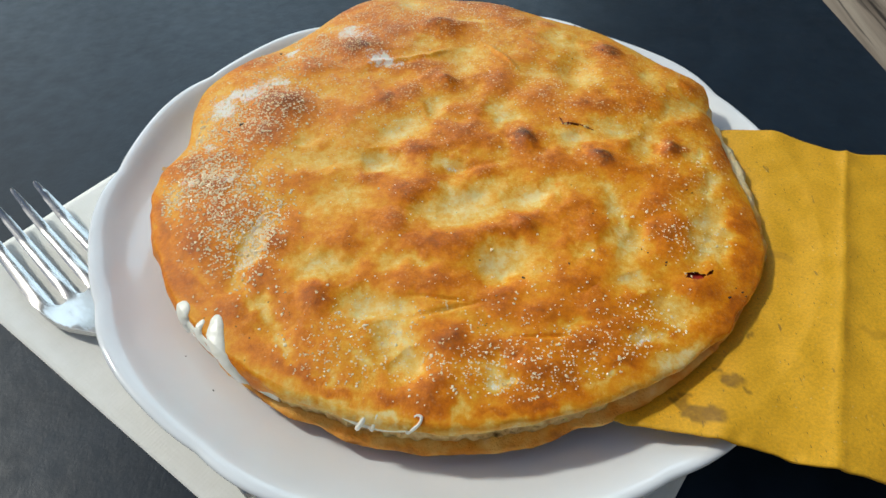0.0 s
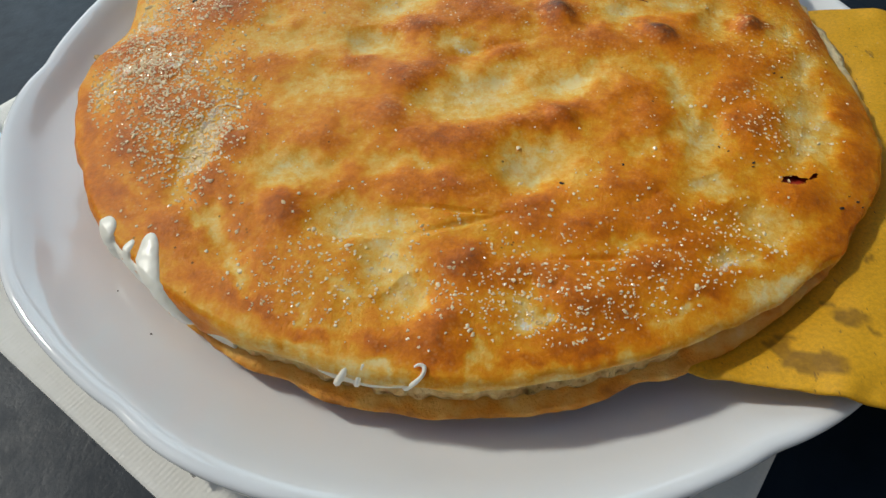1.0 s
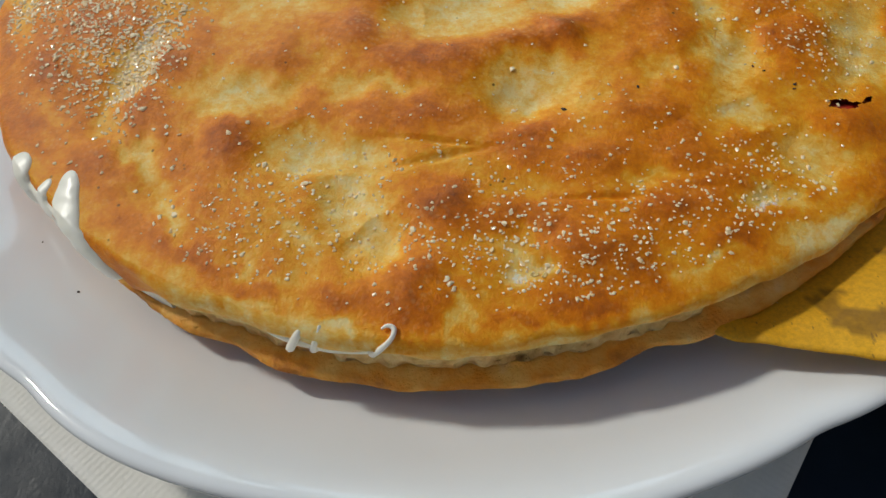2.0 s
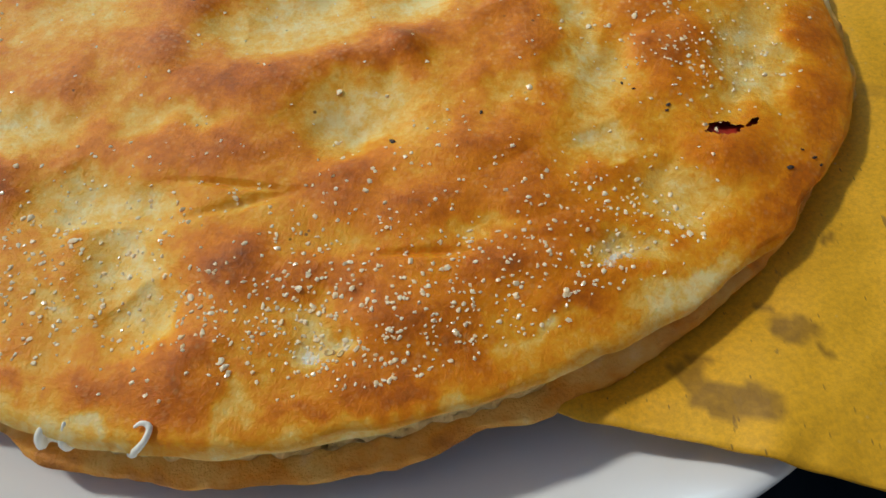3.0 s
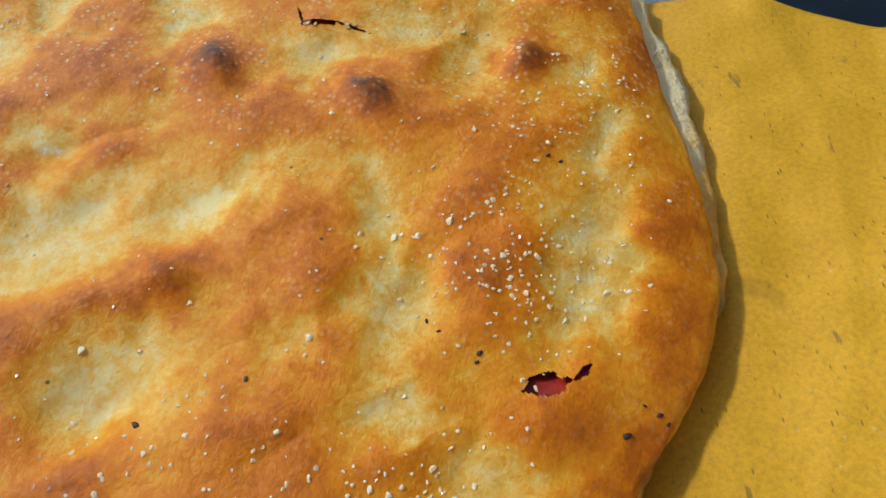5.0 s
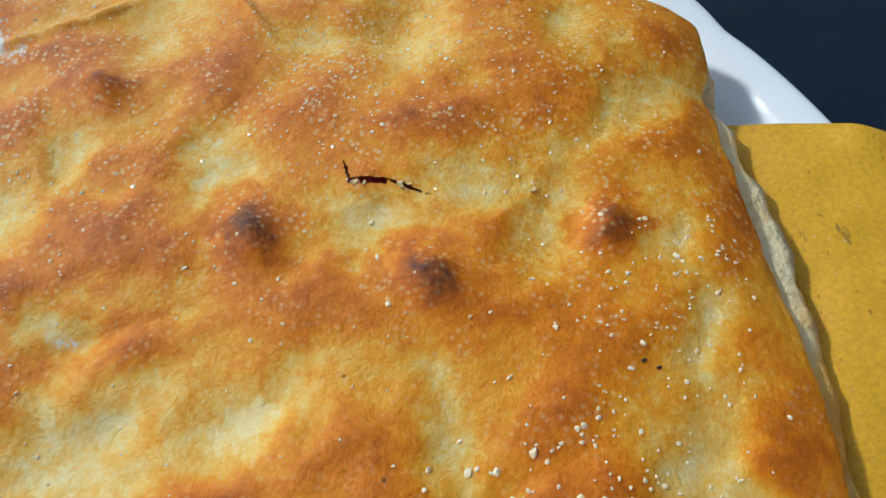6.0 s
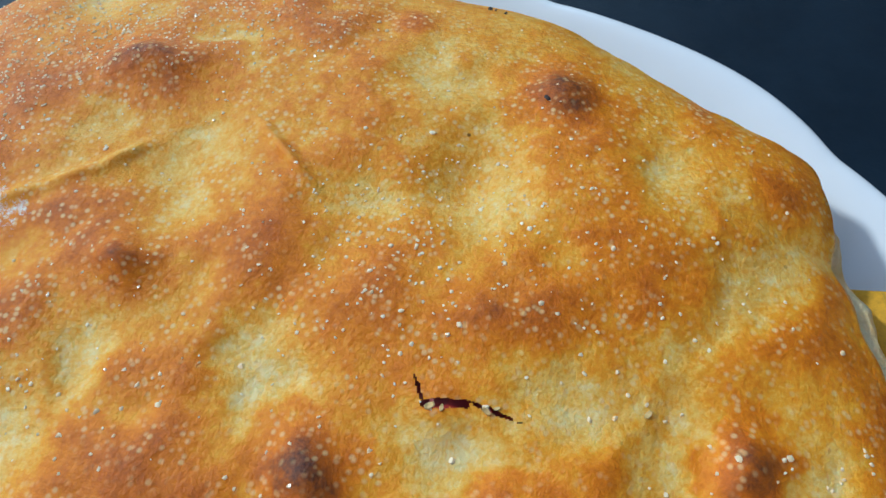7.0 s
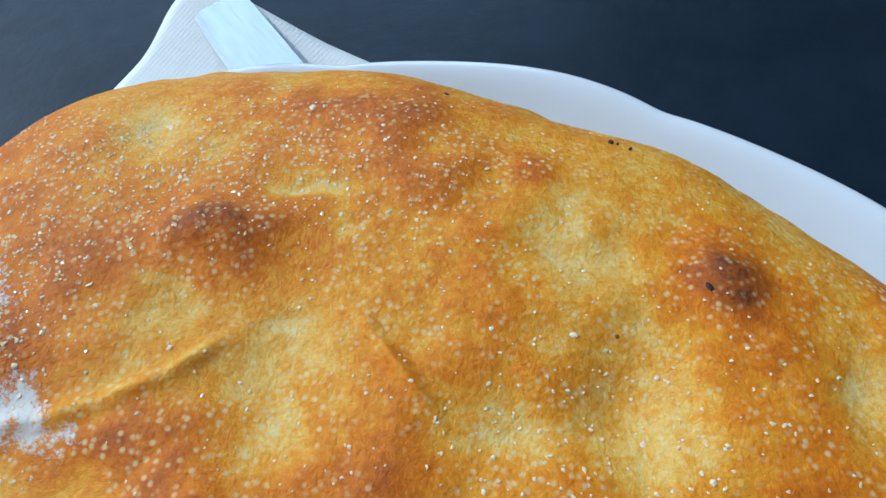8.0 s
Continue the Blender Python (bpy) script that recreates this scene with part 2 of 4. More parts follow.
# ---- setting ----
bm = bmesh.new()
bmesh.ops.create_grid(bm, x_segments=2, y_segments=2, size=400)
ground = from_bm("ground", bm, STONE, None, "pale stone paving of an open terrace", False)
ground.location.z = -0.76
tagged(ground, category="ground", kind="structure")
# unseen wall in front, added to hold back and bounce the fill
bm = bmesh.new()
box(bm, (12.0, 0.25, 3.2), (0, -3.6, 0.84))
wall = from_bm("light_block_south", bm, STUCCO, None, "unseen plain beige wall added to shape the light", False)
tagged(wall, category="wall", kind="structure")

# unseen wall on the right, added to make the fill more directional
bm = bmesh.new()
box(bm, (0.25, 9.0, 3.2), (3.6, 1.02, 0.84))
wall = from_bm("light_block_east", bm, STUCCO, None, "unseen plain beige wall added to shape the light", False)
tagged(wall, category="wall", kind="structure")
# unseen north wall, added round the opening of the fill light
bm = bmesh.new()
for x0, x1, z0, z1 in ((-1.12, FILL_OPENING[0], -0.76, 1.69), (FILL_OPENING[1], 3.475, -0.76, 1.69), (FILL_OPENING[0], FILL_OPENING[1], -0.76, FILL_OPENING[2]), (FILL_OPENING[0], FILL_OPENING[1], FILL_OPENING[3], 1.69)):
    box(bm, (x1 - x0, 0.14, z1 - z0), ((x0 + x1) / 2, 0.97, (z0 + z1) / 2))
wall = from_bm("added_wall_north", bm, STUCCO, None, "unseen plain beige wall added round the opening of the fill light", False)
tagged(wall, category="wall", kind="structure")
# unseen frame of three lights, added so reflections of the fill show bars
bm = bmesh.new()
for x in np.linspace(FILL_OPENING[0] + 0.025, FILL_OPENING[1] - 0.025, 4):
    box(bm, (0.05, 0.05, FILL_OPENING[3] - FILL_OPENING[2]), (x, 0.95, (FILL_OPENING[2] + FILL_OPENING[3]) / 2), 0.004)
for z in (FILL_OPENING[2] + 0.025, FILL_OPENING[3] - 0.025):
    box(bm, (FILL_OPENING[1] - FILL_OPENING[0] - 0.11, 0.044, 0.05), ((FILL_OPENING[0] + FILL_OPENING[1]) / 2, 0.95, z), 0.004)
tagged(from_bm("added_window_frame", bm, WOOD, None, "unseen grey-brown wooden frame added to put bars into reflections of the fill light", False), category="window", kind="structure")
table = thing("table", "grey-brown oak-look table with strong dark grain", "table", pose(0.15, 0.1, -0.76))
bm = bmesh.new()
box(bm, (1.5, 0.9, 0.032), (0, 0, 0.742), 0.003)
from_bm("tabletop", bm, WOOD, table)
for sx in (-0.68, 0.68):
    for sy in (-0.38, 0.38):
        bm = bmesh.new()
        box(bm, (0.06, 0.06, 0.726), (sx, sy, 0.363), 0.004)
        from_bm("leg", bm, WOOD, table)

bm = bmesh.new()
box(bm, (0.72, 0.60, 0.0018), (0, 0, 0), 0.0006)
placemat = from_bm("placemat", bm, MAT, None, "dark slate-grey placemat with pale dust specks", False)
placemat.matrix_basis = pose(-0.119, 0.085, -0.0009, 0, 0, 4.0)
tagged(placemat, category="placemat")


# ---- napkin ----
def make_napkin():
    nx, ny = 90, 90
    u, v = np.meshgrid(np.linspace(0, 0.272, nx), np.linspace(0, 0.283, ny), indexing="ij")
    v = v * (1 - 0.34 * np.clip(u - 0.06, 0, 1) / 0.212)
    lift = 0.0009 + 0.0005 * Waves(5, 0.09)(u, v) * np.clip(u * 30, 0, 1)
    corner = np.clip(1 - np.hypot(u - 0.0, v - 0.283) / 0.05, 0, 1)
    lift += 0.006 * corner**1.5
    u2 = u - 0.010 * corner**2 * np.sin(np.clip(v - 0.25, 0, 1) * 90)
    top = np.stack([u2, v, np.maximum(lift, 0.0006)], -1).reshape(-1, 3)
    low = top - (0, 0, 0.0005)
    f = grid_faces(nx, ny)
    n = nx * ny
    edge = np.concatenate([np.arange(ny), np.arange(1, nx) * ny + ny - 1, (nx - 1) * ny + np.arange(ny - 1)[::-1], np.arange(1, nx - 1)[::-1] * ny])
    ring = [(a, b, b + n, a + n) for a, b in zip(edge, np.roll(edge, -1))]
    faces = [tuple(int(i) for i in q) for q in np.concatenate([f[:, ::-1], f + n, np.array(ring)])]
    ob = part("napkin", np.concatenate([top, low]), faces, NAPKIN, None, "cream embossed paper napkin lying under the white plate")
    ob.matrix_basis = pose(-0.2025, -0.0310, 0, 0, 0, -36.4)
    return tagged(ob, category="napkin")


make_napkin()


# ---- plate ----
def make_plate():
    turns = 288
    a = np.linspace(0, 2 * np.pi, turns, endpoint=False)
    # twelve soft bracket lobes round the rim
    lobe = np.abs(np.sin(6 * a + 0.35)) ** 0.7 - 0.62 + 0.25 * np.sin(12 * a + 1.0)
    profile = [(0.0, 0.0075), (0.05, 0.0075), (0.088, 0.0078), (0.098, 0.0088), (0.107, 0.0100), (0.115, 0.0124), (0.124, 0.0154), (0.130, 0.0185), (0.1335, 0.0214),
               (0.1365, 0.0236), (0.1388, 0.0244), (0.1404, 0.0240), (0.1408, 0.0226), (0.1396, 0.0208), (0.136, 0.0186), (0.125, 0.0126), (0.112, 0.0082), (0.100, 0.0048),
               (0.090, 0.0034), (0.087, 0.0012), (0.083, 0.0012), (0.081, 0.0034), (0.0, 0.0036)]
    rings = []
    for r, z in profile:
        wave = np.clip((r - 0.112) / 0.028, 0, 1) ** 2
        rr = r * (1 + 0.017 * wave * lobe)
        rings.append(np.stack([rr * np.cos(a), rr * np.sin(a), z + 0.0011 * wave * lobe + 0 * a], -1))
    verts = np.concatenate(rings)
    ob = part("plate", verts, grid_faces(len(profile), turns, True).tolist(), PORCELAIN, None, "white glazed porcelain dinner plate with a softly scalloped rim")
    ob.modifiers.new("smooth", "SUBSURF").levels = 1
    ob.modifiers["smooth"].render_levels = 1
    return tagged(ob, category="plate")


make_plate()

# ---- filled flatbread ----
CENTRE = (0.0003, 0.0109)
# radius every 10 degrees from +x, in mm
TOP_RADIUS = [109.5, 111, 119, 113, 111, 111, 108.3, 110, 113.5, 114.5, 117, 118.5, 113, 107, 107, 113, 116, 112,
              108.5, 116.5, 119, 120, 122, 122.8, 123.6, 123.3, 124.3, 124.3, 123.6, 123.1, 123.8, 125, 124.6, 123.8, 118, 111.5]
# baked spots and pale hollows: x, y, half length, half width (mm), turn (degrees), strength
BROWN_BACK_LEFT = [
    (-89, 61, 12.8, 10.3, 173, 0.45), (-74, 9, 14.0, 7.9, 169, 0.75), (-69, 23, 11.3, 8.8, 150, 0.9), (-59, 51, 9.9, 7.4, 159, 0.5),
    (-51, 116, 43.9, 9.6, 112, 0.55), (-45, 66, 15.8, 8.3, 150, 0.75), (-44, 20, 9.3, 7.6, 166, 0.45), (-28, 27, 6.3, 5.9, 129, 0.8),
    (-28, 82, 13.5, 11.3, 159, 0.5), (-19, 30, 8.9, 8.0, 171, 0.6), (-5, 38, 7.2, 6.8, 178, 0.65), (-2, 79, 11.7, 7.4, 180, 0.75),
]
BROWN_BACK_RIGHT = [
    (4, 5, 15.0, 7.8, 0, 0.7), (19, 40, 10.1, 9.4, 62, 0.55), (20, 103, 16.9, 10.2, 12, 0.55), (37, 29, 11.8, 9.4, 12, 0.45),
    (58, 22, 16.0, 9.2, 8, 0.6), (84, 36, 17.6, 11.9, 52, 0.5), (96, 19, 12.8, 5.5, 18, 0.55), (103, 70, 35.9, 4.2, 52, 0.45),
    (108, 5, 10.7, 6.8, 84, 0.6), (113, 60, 16.0, 4.1, 80, 0.45),
]
BROWN_MIDDLE_LEFT = [
    (-105, -35, 16.1, 4.0, 113, 0.55), (-105, -7, 11.3, 7.3, 175, 0.65), (-97, -53, 11.5, 5.3, 132, 0.6), (-91, -18, 13.4, 7.1, 165, 0.65),
    (-90, -45, 12.2, 8.5, 127, 0.65), (-87, -4, 11.7, 5.5, 168, 0.55), (-82, -33, 12.8, 8.5, 160, 0.65), (-63, -47, 5.7, 5.1, 22, 0.7),
    (-56, -40, 10.0, 4.3, 106, 0.4), (-55, -21, 8.5, 5.6, 171, 0.5), (-38, -48, 7.1, 6.4, 127, 0.4), (-30, -18, 5.9, 4.0, 176, 0.55),
    (-22, -38, 8.1, 7.7, 147, 0.65), (-21, -26, 9.3, 8.3, 168, 0.8), (-13, -3, 8.7, 6.3, 179, 0.75), (-11, -21, 8.4, 5.1, 17, 0.65),
]
BROWN_MIDDLE_LEFT_MORE = [
    (-8, -50, 11.6, 4.1, 173, 0.7), (-1, -48, 9.3, 4.9, 0, 0.5),
]
BROWN_MIDDLE_RIGHT = [
    (10, -13, 12.3, 4.2, 0, 0.45), (13, -43, 11.7, 4.2, 14, 0.65), (25, -39, 6.8, 4.1, 3, 0.8), (38, -48, 7.9, 4.9, 6, 0.4),
    (38, -8, 14.7, 6.7, 2, 0.55), (42, -32, 8.6, 5.8, 8, 0.5), (51, -40, 11.2, 8.8, 64, 0.45), (66, -12, 12.7, 5.9, 6, 0.5),
    (68, 0, 7.3, 5.1, 67, 0.45), (71, -31, 9.7, 7.0, 61, 0.55), (74, -44, 10.8, 7.8, 57, 0.7), (80, -18, 11.2, 6.7, 14, 0.5),
    (100, -54, 13.7, 6.2, 59, 0.55), (103, -36, 11.8, 6.1, 71, 0.65),
]
BROWN_FRONT_LEFT = [
    (-89, -65, 9.9, 4.1, 133, 0.55), (-79, -58, 11.1, 4.8, 112, 0.55), (-72, -75, 10.7, 5.8, 131, 0.55), (-65, -61, 8.5, 6.9, 138, 0.55),
    (-63, -87, 8.1, 4.6, 134, 0.45), (-60, -68, 6.3, 5.0, 120, 0.5), (-54, -74, 7.3, 4.6, 127, 0.5), (-49, -95, 10.8, 2.9, 153, 0.6),
    (-45, -84, 7.2, 6.2, 143, 0.4), (-45, -71, 7.0, 6.0, 122, 0.7), (-35, -103, 7.0, 2.0, 159, 0.45), (-31, -62, 11.3, 4.5, 178, 0.5),
    (-19, -105, 9.5, 3.2, 169, 0.6), (-8, -103, 7.1, 7.0, 124, 0.7), (-4, -64, 21.4, 4.0, 180, 0.5), (-3, -87, 8.4, 5.0, 180, 0.8),
]
BROWN_FRONT_RIGHT = [
    (11, -89, 15.4, 3.8, 1, 0.7), (12, -110, 7.6, 3.2, 1, 0.6), (14, -70, 10.6, 5.2, 169, 0.6), (23, -76, 14.0, 5.8, 176, 0.6),
    (26, -106, 9.4, 4.8, 2, 0.75), (26, -96, 11.1, 7.5, 6, 0.65), (33, -101, 6.5, 4.0, 6, 0.6), (41, -62, 11.1, 7.6, 9, 0.55),
    (43, -87, 10.4, 4.5, 4, 0.7), (47, -72, 10.8, 7.0, 9, 0.5), (49, -80, 8.8, 3.9, 5, 0.6), (51, -92, 9.2, 4.0, 24, 0.55),
    (60, -70, 7.3, 4.6, 11, 0.6), (63, -76, 7.2, 4.0, 9, 0.4), (75, -81, 10.6, 4.8, 39, 0.5), (82, -66, 11.8, 5.7, 37, 0.55),
]
BROWN_FRONT_RIGHT_MORE = [
    (90, -73, 12.2, 4.9, 48, 0.6),
]
BROWN_REAR = [
    (-26, 79, 11.1, 6.9, 158, 0.55), (-16, 48, 13.4, 3.9, 9, 0.5), (-10, 29, 7.4, 3.3, 170, 0.45), (5, 9, 12.0, 4.1, 14, 0.5),
    (7, 21, 12.0, 5.5, 14, 0.45), (13, 105, 17.4, 6.4, 156, 0.6), (21, 57, 4.4, 3.7, 167, 0.35), (23, 33, 7.1, 4.3, 170, 0.5),
    (27, 89, 8.3, 5.9, 171, 0.55), (33, 61, 8.1, 6.7, 156, 0.45), (36, 76, 6.6, 6.4, 83, 0.45), (37, 63, 5.6, 3.9, 176, 0.5),
    (42, 33, 4.8, 3.8, 168, 0.4), (44, 90, 4.7, 4.4, 31, 0.5), (53, 25, 7.4, 4.0, 175, 0.6), (61, 72, 4.3, 3.6, 49, 0.45),
]
BROWN_REAR_MORE = [
    (73, 35, 6.1, 4.5, 4, 0.55), (77, 55, 7.7, 6.5, 149, 0.45), (78, 26, 6.7, 4.5, 5, 0.55), (95, 19, 6.0, 3.8, 11, 0.6),
    (106, 45, 9.3, 5.5, 38, 0.45),
]
BROWN = BROWN_REAR + BROWN_REAR_MORE + BROWN_BACK_LEFT + BROWN_BACK_RIGHT + BROWN_MIDDLE_LEFT + BROWN_MIDDLE_LEFT_MORE + BROWN_MIDDLE_RIGHT + BROWN_FRONT_LEFT + BROWN_FRONT_RIGHT + BROWN_FRONT_RIGHT_MORE
PALE_BACK_LEFT = [
    (-104, 18, 9.1, 5.3, 137, 0.4), (-58, 3, 5.7, 4.7, 157, 0.6), (-19, 10, 13.6, 7.2, 17, 0.8), (-19, 103, 7.1, 5.7, 159, 0.6),
    (-10, 69, 7.5, 4.7, 49, 0.6), (-7, 23, 8.9, 5.8, 91, 0.8),
]
PALE_BACK_RIGHT = [
    (5, 54, 7.4, 6.2, 3, 0.4), (20, 18, 10.9, 6.5, 89, 0.8), (28, 63, 7.6, 6.1, 12, 0.5), (49, 3, 7.9, 5.7, 11, 0.8),
    (49, 73, 11.8, 7.5, 150, 0.7), (54, 46, 13.2, 8.8, 111, 0.45), (63, 12, 13.3, 6.3, 168, 0.7), (75, 3, 9.6, 6.4, 66, 0.7),
    (86, 47, 12.1, 5.8, 78, 0.7), (94, 28, 11.5, 7.2, 48, 0.8),
]
PALE_MIDDLE_LEFT = [
    (-104, -21, 9.5, 3.5, 92, 0.6), (-70, -48, 13.3, 3.9, 79, 0.9), (-52, -7, 19.5, 6.1, 178, 0.6), (-39, -27, 16.8, 7.6, 170, 0.5),
    (-26, -8, 8.6, 5.5, 177, 0.8), (-9, -34, 8.1, 6.7, 178, 0.7), (-2, -10, 5.3, 4.5, 0, 0.9),
]
PALE_MIDDLE_RIGHT = [
    (3, -30, 11.8, 9.8, 2, 0.9), (30, -26, 12.9, 5.9, 17, 0.8), (44, -52, 4.9, 3.1, 7, 0.5), (58, -36, 17.2, 3.4, 97, 0.8),
    (60, -49, 8.4, 6.8, 32, 0.7), (90, -42, 16.3, 6.5, 66, 0.9), (96, -1, 8.4, 4.3, 67, 0.6), (97, -18, 11.7, 3.8, 73, 0.7),
]
PALE_FRONT_LEFT = [
    (-72, -65, 4.7, 3.6, 124, 0.4), (-61, -75, 9.1, 2.1, 127, 0.7), (-53, -88, 6.0, 1.5, 136, 0.6), (-44, -58, 11.5, 5.9, 176, 0.7),
    (-41, -105, 10.6, 1.4, 159, 0.6), (-39, -98, 5.4, 1.2, 154, 0.6), (-29, -92, 4.0, 1.7, 147, 0.5), (-24, -74, 13.2, 5.4, 172, 0.8),
    (-21, -111, 10.0, 1.6, 169, 0.8), (-20, -85, 9.5, 5.4, 135, 0.8), (-20, -55, 12.4, 4.2, 179, 0.5), (-14, -94, 6.2, 5.8, 107, 0.8),
]
PALE_FRONT_RIGHT = [
    (1, -107, 5.5, 2.0, 89, 0.8), (14, -99, 4.8, 3.2, 3, 0.9), (17, -55, 10.8, 7.5, 20, 0.9), (24, -110, 18.3, 1.1, 5, 0.5),
    (29, -60, 7.6, 4.1, 3, 0.5), (38, -80, 6.3, 2.0, 2, 0.6), (47, -97, 7.5, 1.6, 26, 0.7), (60, -84, 6.3, 3.4, 9, 0.8),
    (60, -64, 5.8, 3.4, 10, 0.7), (68, -91, 10.2, 2.1, 31, 0.8), (71, -74, 8.9, 6.5, 172, 0.8),
]
PALE_REAR = [
    (-14, 22, 4.5, 3.1, 126, 0.5), (-13, 72, 2.6, 2.0, 151, 0.6), (6, 63, 6.3, 2.5, 16, 0.4), (10, 87, 5.6, 2.0, 173, 0.7),
    (16, 80, 4.5, 2.3, 172, 0.5), (20, 22, 4.9, 4.1, 145, 0.6), (31, 65, 3.3, 3.2, 150, 0.4), (38, 46, 10.0, 3.5, 6, 0.35),
    (46, 8, 8.3, 3.1, 176, 0.6), (50, 75, 6.6, 2.6, 88, 0.75), (53, 46, 6.1, 3.4, 148, 0.45), (56, 63, 9.8, 3.5, 92, 0.3),
    (66, 77, 3.3, 1.8, 152, 0.5), (78, 16, 6.3, 2.8, 179, 0.45), (93, 43, 3.7, 2.8, 41, 0.4), (94, 30, 6.6, 3.4, 6, 0.6),
]
PALE = PALE_REAR + PALE_BACK_LEFT + PALE_BACK_RIGHT + PALE_MIDDLE_LEFT + PALE_MIDDLE_RIGHT + PALE_FRONT_LEFT + PALE_FRONT_RIGHT
BLISTER = [
    (28, 3, 5.3, 4.1, 110, 1.0),
    (56, -7, 4.8, 3.8, 141, 0.95),
    (85, 1, 4.3, 3.2, 66, 0.85),
    (-2, 38, 4.0, 2.9, 131, 0.75),
    (71, 67, 5.6, 5.3, 116, 0.8),
    (-5, 81, 7.9, 4.3, 169, 0.8),
    (-70, 25, 10.5, 7.0, 160, 0.78),
    (-41, 64, 10.0, 7.5, 140, 0.8),
    (25, -41, 3.8, 2.9, 131, 0.55),
]
FLOUR = [
    (-95, 26, 6.0, 5.0, 117, 0.95), (-88, 34, 11.8, 4.7, 8, 0.9), (-74, 40, 6.2, 4.6, 4, 0.8), (-71, 64, 4.5, 2.8, 73, 0.8),
    (-45, 77, 12.8, 6.3, 147, 0.6), (-29, 53, 7.6, 3.4, 150, 0.9), (-98, -19, 3.5, 2.1, 155, 0.5), (-95, 3, 3.3, 2.2, 141, 0.6),
    (-83, -16, 6.2, 2.3, 172, 0.5), (-69, -39, 7.9, 2.2, 80, 0.6), (-71, -56, 3.8, 1.7, 81, 0.5), (14, -100, 2.7, 1.4, 2, 0.7),
    (59, -86, 3.7, 1.3, 5, 0.6), (-1, -12, 2.6, 1.8, 0, 0.5),
]
CREASE = [(-1, -75, 9.0, 0.9, 14), (28, -85, 7.0, 0.7, 1), (8, -11.5, 11, 1.8, 12), (-3, -71.5, 8, 0.6, 172), (108, 33, 9, 2.2, 150)]
LIP = [(-31, 52.0, 5.5, 1.6, 4), (-23, 53.0, 5.5, 1.5, 12), (-14, 55.6, 5.5, 1.4, 20), (-6, 59.6, 5, 1.3, 32), (23, 56, 7.8, 1.1, -56)]
PIT = [(54, 50, 8, 6, 60), (-1, -15, 8, 4, 20), (16, -61, 9, 5, 10)]


def around(values, a):
    """A smooth closed curve through values at even angles."""
    n, x = len(values), np.asarray(a) / (2 * np.pi) * len(values)
    v, i, t = np.array(values, float), np.floor(x).astype(int), x - np.floor(x)
    p, q, r, s = (v[(i + k) % n] for k in (-1, 0, 1, 2))
    return 0.5 * (2 * q + (r - p) * t + (2 * p - 5 * q + 4 * r - s) * t**2 + (3 * q - p - 3 * r + s) * t**3)


def spot(x, y, one, soft=1.0):
    """A rounded elliptical hill of height 1, one = (x, y, long, short, turn) in mm and degrees."""
    c, s = math.cos(radians(one[4])), math.sin(radians(one[4]))
    dx, dy = x - one[0] / 1000, y - one[1] / 1000
    u, v = (dx * c + dy * s) / (one[2] / 1000), (dy * c - dx * s) / (one[3] / 1000)
    return np.exp(-((u * u + v * v) ** soft) * 0.9)


WIDE, MIDDLE, SMALL, WARP_X, WARP_Y, TWIST_X, TWIST_Y = Waves(11, 0.045), Waves(12, 0.017), Waves(13, 0.007), Waves(14, 0.012), Waves(15, 0.012), Waves(16, 0.004), Waves(17, 0.004)


